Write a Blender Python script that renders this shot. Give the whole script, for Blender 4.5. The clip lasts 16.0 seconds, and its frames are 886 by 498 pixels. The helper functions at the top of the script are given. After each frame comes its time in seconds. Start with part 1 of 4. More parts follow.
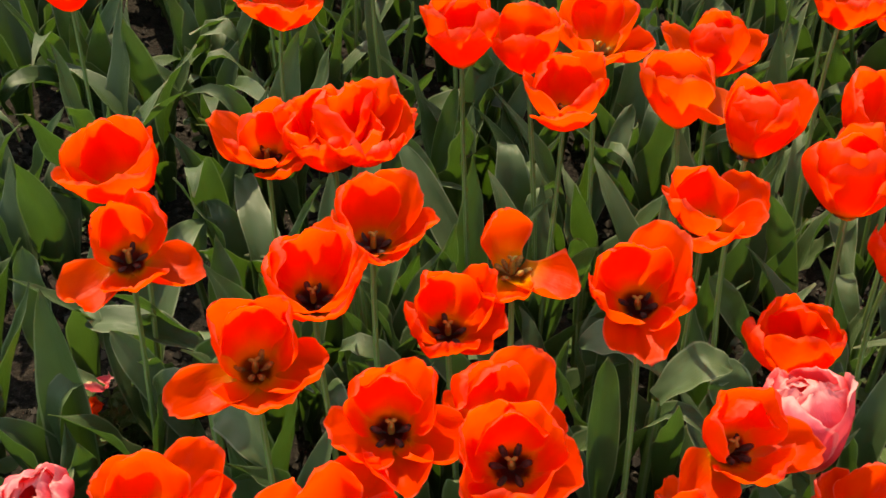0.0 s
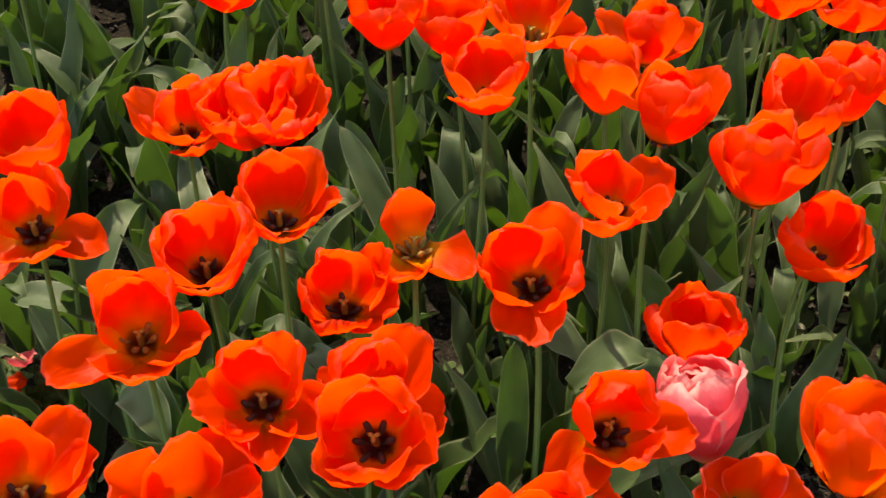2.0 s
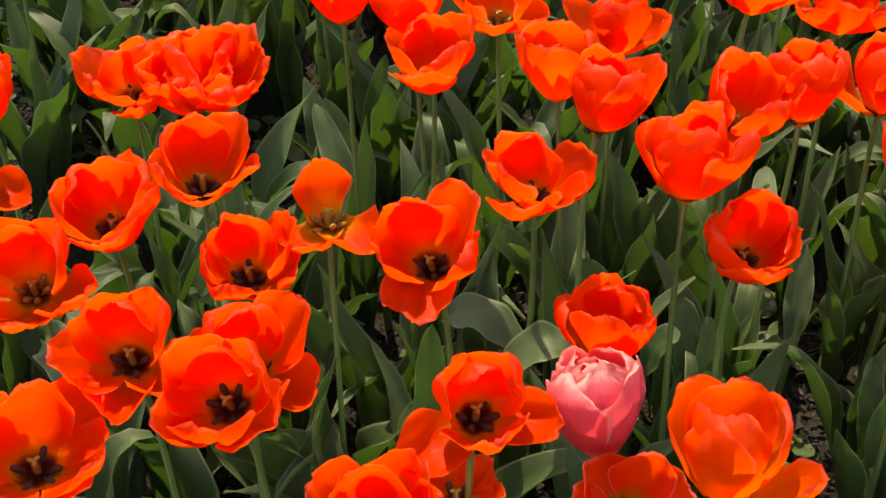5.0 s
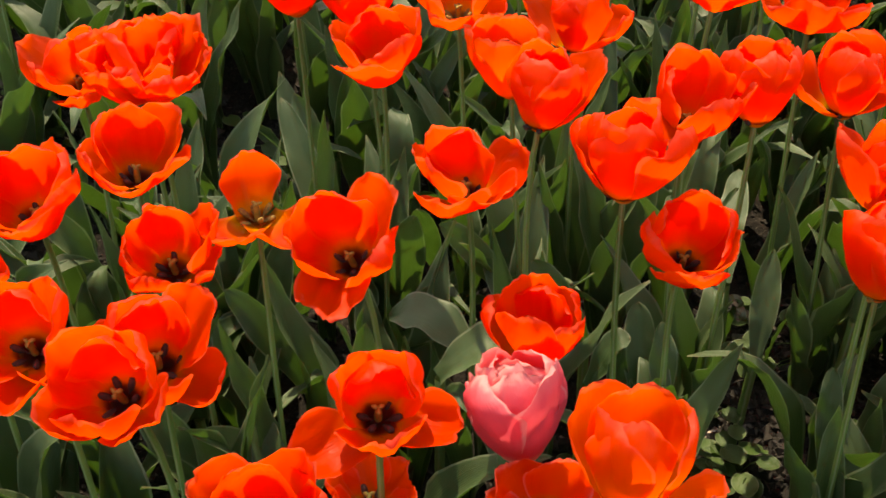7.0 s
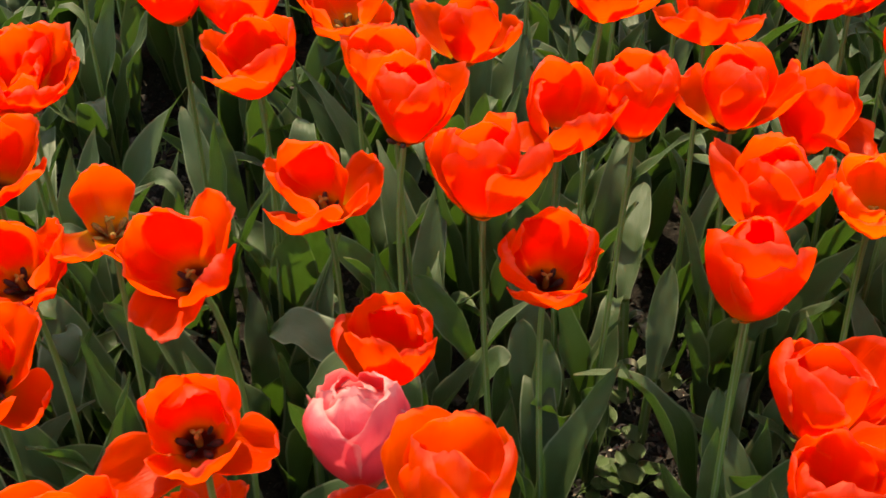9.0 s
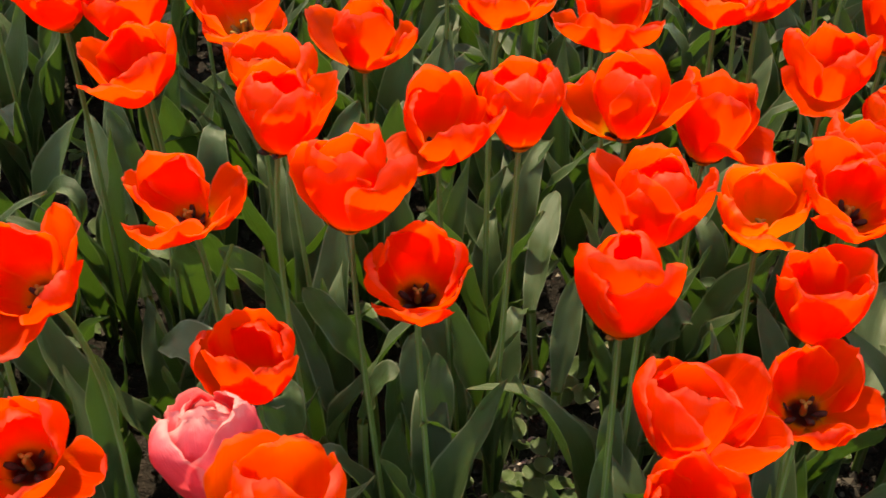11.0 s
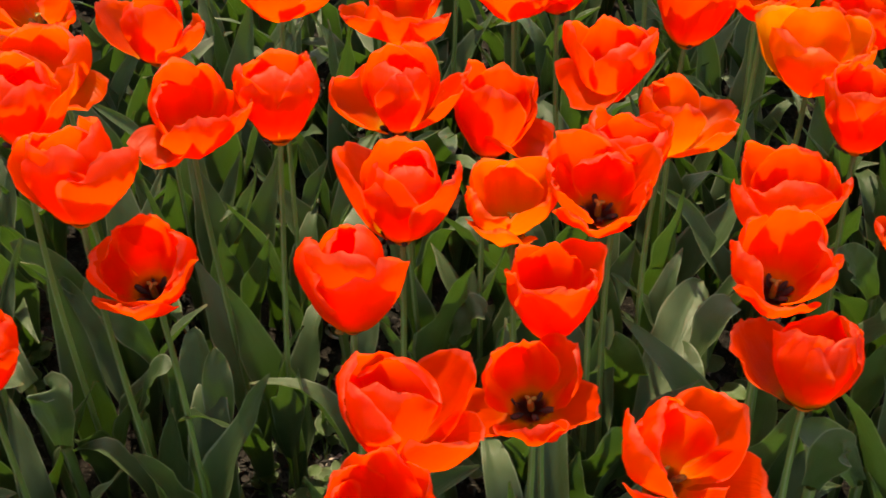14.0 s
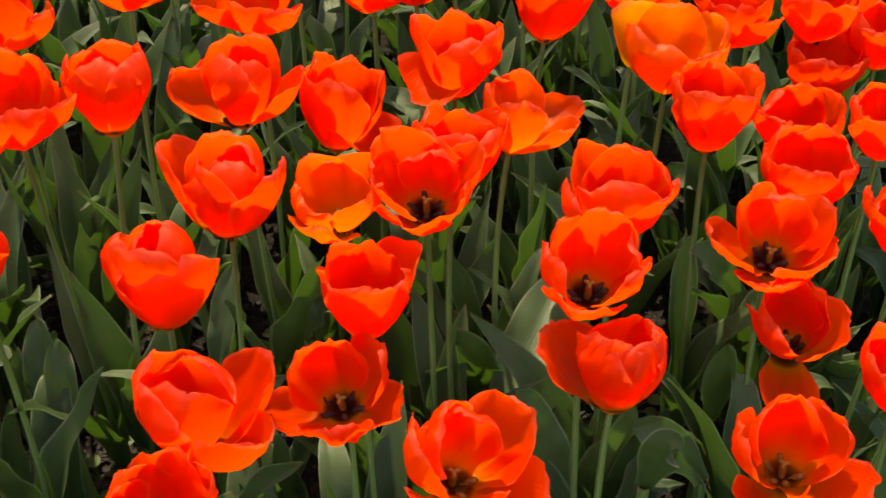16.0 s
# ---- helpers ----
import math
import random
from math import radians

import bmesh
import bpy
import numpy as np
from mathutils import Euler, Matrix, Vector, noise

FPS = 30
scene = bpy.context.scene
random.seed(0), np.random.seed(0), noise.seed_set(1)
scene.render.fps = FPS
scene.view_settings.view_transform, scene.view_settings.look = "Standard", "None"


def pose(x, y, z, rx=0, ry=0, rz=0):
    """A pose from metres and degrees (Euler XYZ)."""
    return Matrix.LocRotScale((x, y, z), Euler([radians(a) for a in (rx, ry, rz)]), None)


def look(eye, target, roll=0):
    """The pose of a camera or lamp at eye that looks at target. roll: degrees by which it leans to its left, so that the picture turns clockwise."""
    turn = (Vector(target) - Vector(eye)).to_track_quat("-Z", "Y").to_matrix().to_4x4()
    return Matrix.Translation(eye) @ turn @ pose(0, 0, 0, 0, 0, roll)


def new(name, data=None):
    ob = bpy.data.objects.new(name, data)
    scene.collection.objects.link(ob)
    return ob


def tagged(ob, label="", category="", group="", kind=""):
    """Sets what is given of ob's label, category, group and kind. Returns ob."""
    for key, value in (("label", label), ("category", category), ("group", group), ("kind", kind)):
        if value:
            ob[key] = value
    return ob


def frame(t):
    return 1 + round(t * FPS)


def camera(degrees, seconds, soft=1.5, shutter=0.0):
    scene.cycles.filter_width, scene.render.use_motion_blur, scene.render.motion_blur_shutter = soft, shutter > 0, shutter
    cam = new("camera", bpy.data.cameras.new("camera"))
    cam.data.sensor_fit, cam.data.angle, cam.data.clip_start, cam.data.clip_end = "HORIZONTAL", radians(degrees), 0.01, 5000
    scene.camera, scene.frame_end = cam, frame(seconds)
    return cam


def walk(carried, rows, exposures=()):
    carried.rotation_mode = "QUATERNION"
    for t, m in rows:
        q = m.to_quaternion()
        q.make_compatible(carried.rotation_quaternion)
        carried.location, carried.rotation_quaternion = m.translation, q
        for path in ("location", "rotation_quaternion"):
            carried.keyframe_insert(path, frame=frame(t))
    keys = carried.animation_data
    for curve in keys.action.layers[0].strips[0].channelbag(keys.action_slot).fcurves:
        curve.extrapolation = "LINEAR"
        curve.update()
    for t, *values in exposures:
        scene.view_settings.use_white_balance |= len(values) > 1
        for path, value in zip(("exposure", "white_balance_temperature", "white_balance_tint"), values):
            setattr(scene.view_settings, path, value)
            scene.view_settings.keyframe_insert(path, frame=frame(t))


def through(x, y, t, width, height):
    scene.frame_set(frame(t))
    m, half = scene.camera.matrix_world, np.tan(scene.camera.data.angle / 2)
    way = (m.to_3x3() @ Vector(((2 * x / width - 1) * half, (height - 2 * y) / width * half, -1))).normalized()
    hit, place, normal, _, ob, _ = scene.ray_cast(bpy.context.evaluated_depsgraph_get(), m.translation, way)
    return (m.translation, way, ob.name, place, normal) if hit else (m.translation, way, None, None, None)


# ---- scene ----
cam = camera(41.0, 16.0, soft=1.55, shutter=0.5)
PATH = [
    (0, (0.11, 0.069, 1.129), (-0.016, 1.681, -0.049), -1.1),
    (0.5, (0.143, 0.073, 1.125), (0.0, 1.68, -0.056), -1.2),
    (1, (0.173, 0.072, 1.12), (0.018, 1.68, -0.059), -1.2),
    (1.5, (0.207, 0.072, 1.113), (0.039, 1.68, -0.064), -1.0),
    (2, (0.239, 0.074, 1.105), (0.06, 1.683, -0.07), -0.9),
    (2.5, (0.271, 0.076, 1.099), (0.073, 1.683, -0.076), -0.8),
    (3, (0.304, 0.078, 1.093), (0.084, 1.682, -0.079), -0.6),
    (3.5, (0.333, 0.081, 1.089), (0.087, 1.683, -0.083), -0.4),
    (6, (0.464, 0.122, 1.053), (0.084, 1.706, -0.107), -0.3),
    (6.5, (0.49, 0.133, 1.048), (0.094, 1.714, -0.11), -0.4),
    (7, (0.517, 0.146, 1.045), (0.105, 1.723, -0.114), -0.7),
    (7.5, (0.546, 0.162, 1.044), (0.134, 1.738, -0.117), -0.5),
    (8, (0.58, 0.18, 1.045), (0.162, 1.753, -0.117), -0.5),
    (8.5, (0.612, 0.194, 1.041), (0.193, 1.77, -0.117), -0.5),
    (9, (0.644, 0.211, 1.039), (0.221, 1.787, -0.117), -0.6),
    (11.5, (0.788, 0.287, 1.03), (0.355, 1.858, -0.129), -0.8),
    (12, (0.826, 0.301, 1.026), (0.384, 1.87, -0.133), -1.0),
    (12.5, (0.863, 0.312, 1.025), (0.423, 1.88, -0.135), -1.0),
    (13, (0.909, 0.322, 1.025), (0.46, 1.889, -0.134), -1.1),
    (13.5, (0.954, 0.332, 1.023), (0.503, 1.898, -0.135), -1.1),
    (14, (0.998, 0.344, 1.025), (0.543, 1.905, -0.14), -1.2),
    (14.5, (1.039, 0.355, 1.023), (0.586, 1.916, -0.143), -1.0),
    (15, (1.074, 0.367, 1.024), (0.631, 1.925, -0.149), -0.7),
    (15.5, (1.105, 0.382, 1.031), (0.673, 1.932, -0.157), -0.3),
    (16, (1.14, 0.4, 1.033), (0.709, 1.945, -0.161), -0.1),
]
walk(cam, [(t, look(eye, target, roll)) for t, eye, target, roll in PATH], [(0.0, 1.54, 9650, 5), (16.0, 1.54, 9650, 5)])

# ---- light: a clear, high sun over an open bed ----
SUN_UP, SUN_ROUND = 63.0, -32.0     # height, and the compass side it stands on, from +y towards +x
up, side = radians(SUN_UP), radians(SUN_ROUND)
to_sun = Vector((math.sin(side) * math.cos(up), math.cos(side) * math.cos(up), math.sin(up)))
sky_world = bpy.data.worlds.new("sky")
scene.world = sky_world
sky_world.use_nodes = True
sky = sky_world.node_tree.nodes.new("ShaderNodeTexSky")
sky.sky_type, sky.sun_disc, sky.sun_elevation, sky.sun_rotation = "NISHITA", False, up, side
backing = sky_world.node_tree.nodes["Background"]
backing.inputs["Strength"].default_value = 0.15
sky_world.node_tree.links.new(sky.outputs["Color"], backing.inputs["Color"])
sun = new("sun", bpy.data.lights.new("sun", "SUN"))
sun.data.energy, sun.data.angle, sun.data.color = 2.75, radians(0.53), (1.0, 0.95, 0.87)
sun.matrix_world = look(to_sun * 30, (0, 0, 0))


# ---- materials ----
class Mat:
    """A node material with short ways to add nodes."""

    def __init__(self, name):
        self.m = bpy.data.materials.new(name)
        self.m.use_nodes = True
        self.nt = self.m.node_tree
        self.bsdf = self.nt.nodes["Principled BSDF"]
        self.out = self.nt.nodes["Material Output"]

    def node(self, kind, **inputs):
        n = self.nt.nodes.new("ShaderNode" + kind)
        for key, value in inputs.items():
            self.put(n.inputs[key.replace("_", " ")], value)
        return n

    def put(self, socket, value):
        if isinstance(value, bpy.types.NodeSocket):
            self.nt.links.new(value, socket)
        else:
            socket.default_value = value

    def math(self, op, a, b=0.0):
        n = self.nt.nodes.new("ShaderNodeMath")
        n.operation = op
        self.put(n.inputs[0], a)
        self.put(n.inputs[1], b)
        return n.outputs[0]

    def ramp(self, fac, *stops):
        n = self.nt.nodes.new("ShaderNodeValToRGB")
        while len(n.color_ramp.elements) < len(stops):
            n.color_ramp.elements.new(0.5)
        for e, (at, colour) in zip(n.color_ramp.elements, stops):
            e.position, e.color = at, (*colour, 1)
        self.put(n.inputs[0], fac)
        return n.outputs["Color"]

    def mix(self, fac, a, b, blend="MIX"):
        n = self.nt.nodes.new("ShaderNodeMix")
        n.data_type, n.blend_type = "RGBA", blend
        self.put(n.inputs[0], fac)
        self.put(n.inputs[6], a if isinstance(a, bpy.types.NodeSocket) else (*a, 1))
        self.put(n.inputs[7], b if isinstance(b, bpy.types.NodeSocket) else (*b, 1))
        return n.outputs[2]

    def noise(self, scale, detail=4.0, vector=None):
        n = self.node("TexNoise", Scale=scale, Detail=detail)
        if vector is None:
            vector = self.nt.nodes.new("ShaderNodeTexCoord").outputs["Object"]
        self.put(n.inputs["Vector"], vector)
        return n.outputs["Fac"]

    def bump(self, height, strength, distance):
        n = self.node("Bump", Height=height, Strength=strength, Distance=distance)
        self.put(self.bsdf.inputs["Normal"], n.outputs[0])
        return n.outputs[0]

    def translucent(self, colour, share):
        """Part of the light goes through the sheet."""
        t = self.node("BsdfTranslucent", Color=colour)
        x = self.node("MixShader", Fac=share)
        self.put(x.inputs[1], self.bsdf.outputs[0])
        self.put(x.inputs[2], t.outputs[0])
        self.put(self.out.inputs["Surface"], x.outputs[0])


def petal_material(name, stops, share=0.62, rim=(0.92, 0.22, 0.15), rim_glint_amount=0.28, glow=(0.98, 0.095, 0.007)):
    """stops: colours from the petal's foot to its tip; fine veins run lengthwise; pale light glints are painted along
    the rim.
    """
    k = Mat(name)
    uv = k.nt.nodes.new("ShaderNodeUVMap").outputs[0]
    parts_ = k.node("SeparateXYZ", Vector=uv)
    across, along = parts_.outputs[0], parts_.outputs[1]
    wander = k.noise(60.0, 3.0)
    along_n = k.math("ADD", along, k.math("MULTIPLY", k.math("SUBTRACT", wander, 0.5), 0.10))
    edge = k.math("MULTIPLY", k.math("ABSOLUTE", k.math("SUBTRACT", across, 0.5)), 2.0)
    # the dark foot is tongue-shaped: shorter towards the petal's sides
    along_t = k.math("ADD", along_n, k.math("MULTIPLY", k.math("MULTIPLY", edge, edge), 0.06))
    colour = k.ramp(along_t, *stops)
    stretch = k.node("CombineXYZ", X=k.math("MULTIPLY", across, 46.0), Y=k.math("MULTIPLY", along, 2.2), Z=0.0).outputs[0]
    veins = k.noise(1.0, 3.0, stretch)
    hue = k.nt.nodes.new("ShaderNodeObjectInfo").outputs["Random"]
    cloud = k.ramp(k.noise(22.0, 3.0), (0.42, (0, 0, 0)), (0.68, (1, 1, 1)))
    colour = k.mix(k.math("MULTIPLY", cloud, 0.5), colour, k.mix(1.0, colour, (1.02, 1.2, 1.1), "MULTIPLY"))
    colour = k.mix(k.math("MULTIPLY", veins, 0.42), colour, k.mix(1.0, colour, (0.80, 0.62, 0.55), "MULTIPLY"))
    tone = k.ramp(hue, (0.0, (0.94, 0.88, 0.9)), (0.5, (1.0, 1.0, 1.0)), (1.0, (1.0, 1.14, 1.1)))
    colour = k.mix(1.0, colour, tone, "MULTIPLY")
    # pale edge colour, painted for the light that glints on the petal's rim
    rim_glint = k.math("MULTIPLY", k.ramp(k.math("ADD", k.math("MAXIMUM", edge, along), k.math("MULTIPLY", wander, 0.10)), (0.96, (0, 0, 0)), (1.0, (1, 1, 1))), rim_glint_amount)
    colour = k.mix(rim_glint, colour, rim)
    k.put(k.bsdf.inputs["Base Color"], colour)
    k.put(k.bsdf.inputs["Roughness"], 0.44)
    k.put(k.bsdf.inputs["Specular IOR Level"], 0.30)
    k.bump(k.math("ADD", k.math("MULTIPLY", veins, 0.5), k.math("ADD", k.noise(75.0, 4.0), k.math("MULTIPLY", k.noise(34.0, 2.0), 0.9))), 0.6, 0.003)
    k.translucent(k.mix(0.5, colour, glow), share)
    return k.m


RED = (0.93, 0.047, 0.003)
petal_red = petal_material("petal_red", [(0.0, (0.02, 0.012, 0.008)), (0.095, (0.04, 0.018, 0.008)), (0.13, (0.25, 0.11, 0.010)), (0.18, (0.80, 0.36, 0.010)), (0.26, (0.92, 0.13, 0.004)), (0.42, RED), (1.0, RED)])
petal_flame = petal_material("petal_flame", [(0.0, (0.05, 0.03, 0.008)), (0.10, (0.30, 0.16, 0.01)), (0.15, (0.85, 0.42, 0.01)), (0.29, (0.92, 0.15, 0.006)), (0.46, RED), (1.0, RED)])
petal_orange = petal_material("petal_orange", [(0.0, (0.10, 0.05, 0.01)), (0.12, (0.40, 0.18, 0.01)), (0.22, (0.88, 0.28, 0.01)), (0.60, (0.90, 0.11, 0.005)), (1.0, (0.88, 0.06, 0.005))])
petal_yellow = petal_material("petal_yellow", [(0.0, (0.35, 0.28, 0.02)), (0.13, (0.85, 0.44, 0.01)), (0.40, (0.90, 0.20, 0.006)), (1.0, (0.90, 0.115, 0.006))])
petal_gold = petal_material("petal_gold", [(0.0, (0.5, 0.4, 0.03)), (0.6, (0.85, 0.42, 0.01)), (1.0, (0.85, 0.36, 0.01))])
petal_rim = petal_material("petal_rim", [(0.0, (0.02, 0.012, 0.008)), (0.16, (0.04, 0.016, 0.008)), (0.24, (0.55, 0.20, 0.01)), (0.40, RED), (1.0, (0.80, 0.035, 0.012))], rim_glint_amount=0.4, rim=(0.85, 0.30, 0.28))
petal_pink = petal_material("petal_pink", [(0.0, (0.75, 0.62, 0.40)), (0.25, (0.85, 0.065, 0.105)), (0.80, (0.90, 0.088, 0.14)), (1.0, (0.92, 0.22, 0.26))], share=0.4, rim=(0.9, 0.55, 0.5), rim_glint_amount=0.4, glow=(0.8, 0.12, 0.14))

petal_dry = petal_material("petal_dry", [(0.0, (0.30, 0.22, 0.15)), (0.5, (0.55, 0.42, 0.36)), (1.0, (0.62, 0.50, 0.45))], share=0.15, rim_glint_amount=0.0, glow=(0.5, 0.4, 0.35))


def leaf_material(name, low, high, share, roughness=0.43, through=(0.066, 0.155, 0.010)):
    k = Mat(name)
    uv = k.nt.nodes.new("ShaderNodeUVMap").outputs[0]
    parts_ = k.node("SeparateXYZ", Vector=uv)
    across, along = parts_.outputs[0], parts_.outputs[1]
    stretch = k.node("CombineXYZ", X=k.math("MULTIPLY", across, 60.0), Y=k.math("MULTIPLY", along, 1.5), Z=0.0).outputs[0]
    veins = k.noise(1.0, 2.0, stretch)
    patches = k.noise(28.0, 5.0)
    hue = k.nt.nodes.new("ShaderNodeObjectInfo").outputs["Random"]
    blend = k.math("ADD", k.math("MULTIPLY", patches, 0.6), k.math("MULTIPLY", hue, 0.5))
    colour = k.mix(k.ramp(blend, (0.25, (0, 0, 0)), (0.85, (1, 1, 1))), low, high)
    colour = k.mix(k.math("MULTIPLY", veins, 0.6), colour, k.mix(1.0, colour, (0.45, 0.54, 0.4), "MULTIPLY"))
    specks = k.ramp(k.noise(420.0, 2.0), (0.72, (0, 0, 0)), (0.80, (1, 1, 1)))
    colour = k.mix(k.math("MULTIPLY", specks, 0.25), colour, (0.20, 0.17, 0.10))
    margin = k.math("GREATER_THAN", k.math("ADD", k.math("MULTIPLY", k.math("ABSOLUTE", k.math("SUBTRACT", across, 0.5)), 2.0), k.math("MULTIPLY", patches, 0.05)), 0.945)
    colour = k.mix(k.math("MULTIPLY", margin, 0.5), colour, (0.25, 0.29, 0.18))
    tip = k.ramp(k.math("ADD", along, k.math("MULTIPLY", patches, 0.05)), (0.985, (0, 0, 0)), (1.0, (1, 1, 1)))
    colour = k.mix(k.math("MULTIPLY", tip, 0.2), colour, (0.30, 0.22, 0.10))
    k.put(k.bsdf.inputs["Base Color"], colour)
    k.put(k.bsdf.inputs["Roughness"], roughness)
    k.put(k.bsdf.inputs["Specular IOR Level"], 0.4)
    k.bump(k.math("ADD", veins, k.math("MULTIPLY", patches, 0.9)), 0.5, 0.0020)
    k.translucent(k.mix(0.2, through, colour), share)
    return k.m


leaf_green = leaf_material("tulip_leaf", (0.040, 0.073, 0.026), (0.092, 0.137, 0.062), 0.27)
stem_green = leaf_material("tulip_stem", (0.11, 0.185, 0.045), (0.18, 0.28, 0.075), 0.0, 0.45)
weed_green = leaf_material("weed_leaf", (0.045, 0.085, 0.02), (0.09, 0.15, 0.038), 0.25, 0.45)


def plain_material(name, low, high, scale, roughness, relief=0.3, distance=0.001):
    k = Mat(name)
    n = k.noise(scale, 6.0)
    k.put(k.bsdf.inputs["Base Color"], k.ramp(n, (0.3, low), (0.7, high)))
    k.put(k.bsdf.inputs["Roughness"], roughness)
    k.bump(n, relief, distance)
    return k.m


anther_dark = plain_material("anther", (0.018, 0.008, 0.008), (0.075, 0.035, 0.022), 300.0, 0.8)
anther_gold = plain_material("anther_gold", (0.10, 0.06, 0.02), (0.40, 0.24, 0.03), 300.0, 0.8)
pistil_green = plain_material("pistil", (0.16, 0.13, 0.02), (0.36, 0.28, 0.04), 150.0, 0.55)


def soil_material():
    k = Mat("soil")
    pos = k.nt.nodes.new("ShaderNodeTexCoord").outputs["Object"]
    big, fine, grit = k.noise(5.0, 5.0, pos), k.noise(70.0, 10.0, pos), k.noise(420.0, 4.0, pos)
    colour = k.ramp(k.math("ADD", k.math("MULTIPLY", big, 0.4), k.math("MULTIPLY", fine, 0.65)), (0.36, (0.005, 0.004, 0.003)), (0.54, (0.012, 0.009, 0.007)), (0.72, (0.034, 0.026, 0.021)))
    colour = k.mix(k.ramp(grit, (0.62, (0, 0, 0)), (0.70, (1, 1, 1))), colour, (0.11, 0.09, 0.072))
    k.put(k.bsdf.inputs["Base Color"], colour)
    k.put(k.bsdf.inputs["Roughness"], 0.95)
    k.put(k.bsdf.inputs["Specular IOR Level"], 0.2)
    k.bump(k.math("ADD", fine, k.math("MULTIPLY", grit, 0.25)), 1.0, 0.016)
    return k.m


def chip_material():
    k = Mat("soil_crumbs")
    tone = k.nt.nodes.new("ShaderNodeNewGeometry").outputs["Random Per Island"]
    n = k.noise(160.0, 5.0)
    colour = k.ramp(tone, (0.0, (0.010, 0.007, 0.006)), (0.6, (0.018, 0.013, 0.010)), (0.9, (0.04, 0.031, 0.025)), (0.97, (0.10, 0.085, 0.07)), (1.0, (0.26, 0.22, 0.18)))
    colour = k.mix(k.math("MULTIPLY", n, 0.5), colour, k.mix(1.0, colour, (0.4, 0.36, 0.32), "MULTIPLY"))
    k.put(k.bsdf.inputs["Base Color"], colour)
    k.put(k.bsdf.inputs["Roughness"], 0.9)
    k.bump(n, 0.5, 0.002)
    return k.m


straw = plain_material("straw", (0.30, 0.22, 0.18), (0.60, 0.50, 0.42), 90.0, 0.7, 0.5, 0.001)
leaf_dry = plain_material("dry_leaf", (0.07, 0.075, 0.045), (0.22, 0.22, 0.15), 70.0, 0.7, 0.6, 0.002)
soil, crumbs = soil_material(), chip_material()


# ---- shapes ----
def ground_level(x, y):
    """The bed rises away from the path and falls along it."""
    return -0.131 - 0.087 * min(max(x, -1.6), 2.4) + 0.100 * min(max(y, 0.2), 3.4)


def sheet(name, rows, material, ease=1.0):
    """A smooth sheet from a grid of points (rows of equal length), with a UV across and along it."""
    n, m = len(rows), len(rows[0])
    mesh = bpy.data.meshes.new(name)
    verts = [p for row in rows for p in row]
    faces = [(i * m + j, i * m + j + 1, (i + 1) * m + j + 1, (i + 1) * m + j) for i in range(n - 1) for j in range(m - 1)]
    mesh.from_pydata(verts, [], faces)
    layer = mesh.uv_layers.new(name="UVMap")
    loops = np.empty(len(mesh.loops), dtype=np.int32)
    mesh.loops.foreach_get("vertex_index", loops)
    along = np.array([1 - (1 - i / (n - 1)) ** ease for i in range(n)])
    coords = np.stack([(loops % m) / (m - 1), along[loops // m]], 1).astype(np.float32)
    layer.data.foreach_set("uv", coords.ravel())
    mesh.polygons.foreach_set("use_smooth", np.ones(len(mesh.polygons), dtype=bool))
    mesh.materials.append(material)
    mesh.update()
    return mesh


def child(name, mesh, parent, label=""):
    ob = new(name, mesh)
    ob.parent = parent
    if label:
        tagged(ob, label)
    return ob


def tube(points, radii, sides=8):
    """Rows of rings round a line of points."""
    rows = []
    for i, p in enumerate(points):
        a, b = points[max(i - 1, 0)], points[min(i + 1, len(points) - 1)]
        t = (b - a).normalized()
        u = Vector((1, 0, 0)).cross(t).normalized()
        v = t.cross(u)
        rows.append([p + radii[i] * (math.cos(2 * math.pi * k / sides) * u + math.sin(2 * math.pi * k / sides) * v) for k in range(sides + 1)])
    return rows


def smooth01(x):
    x = min(max(x, 0.0), 1.0)
    return x * x * (3 - 2 * x)


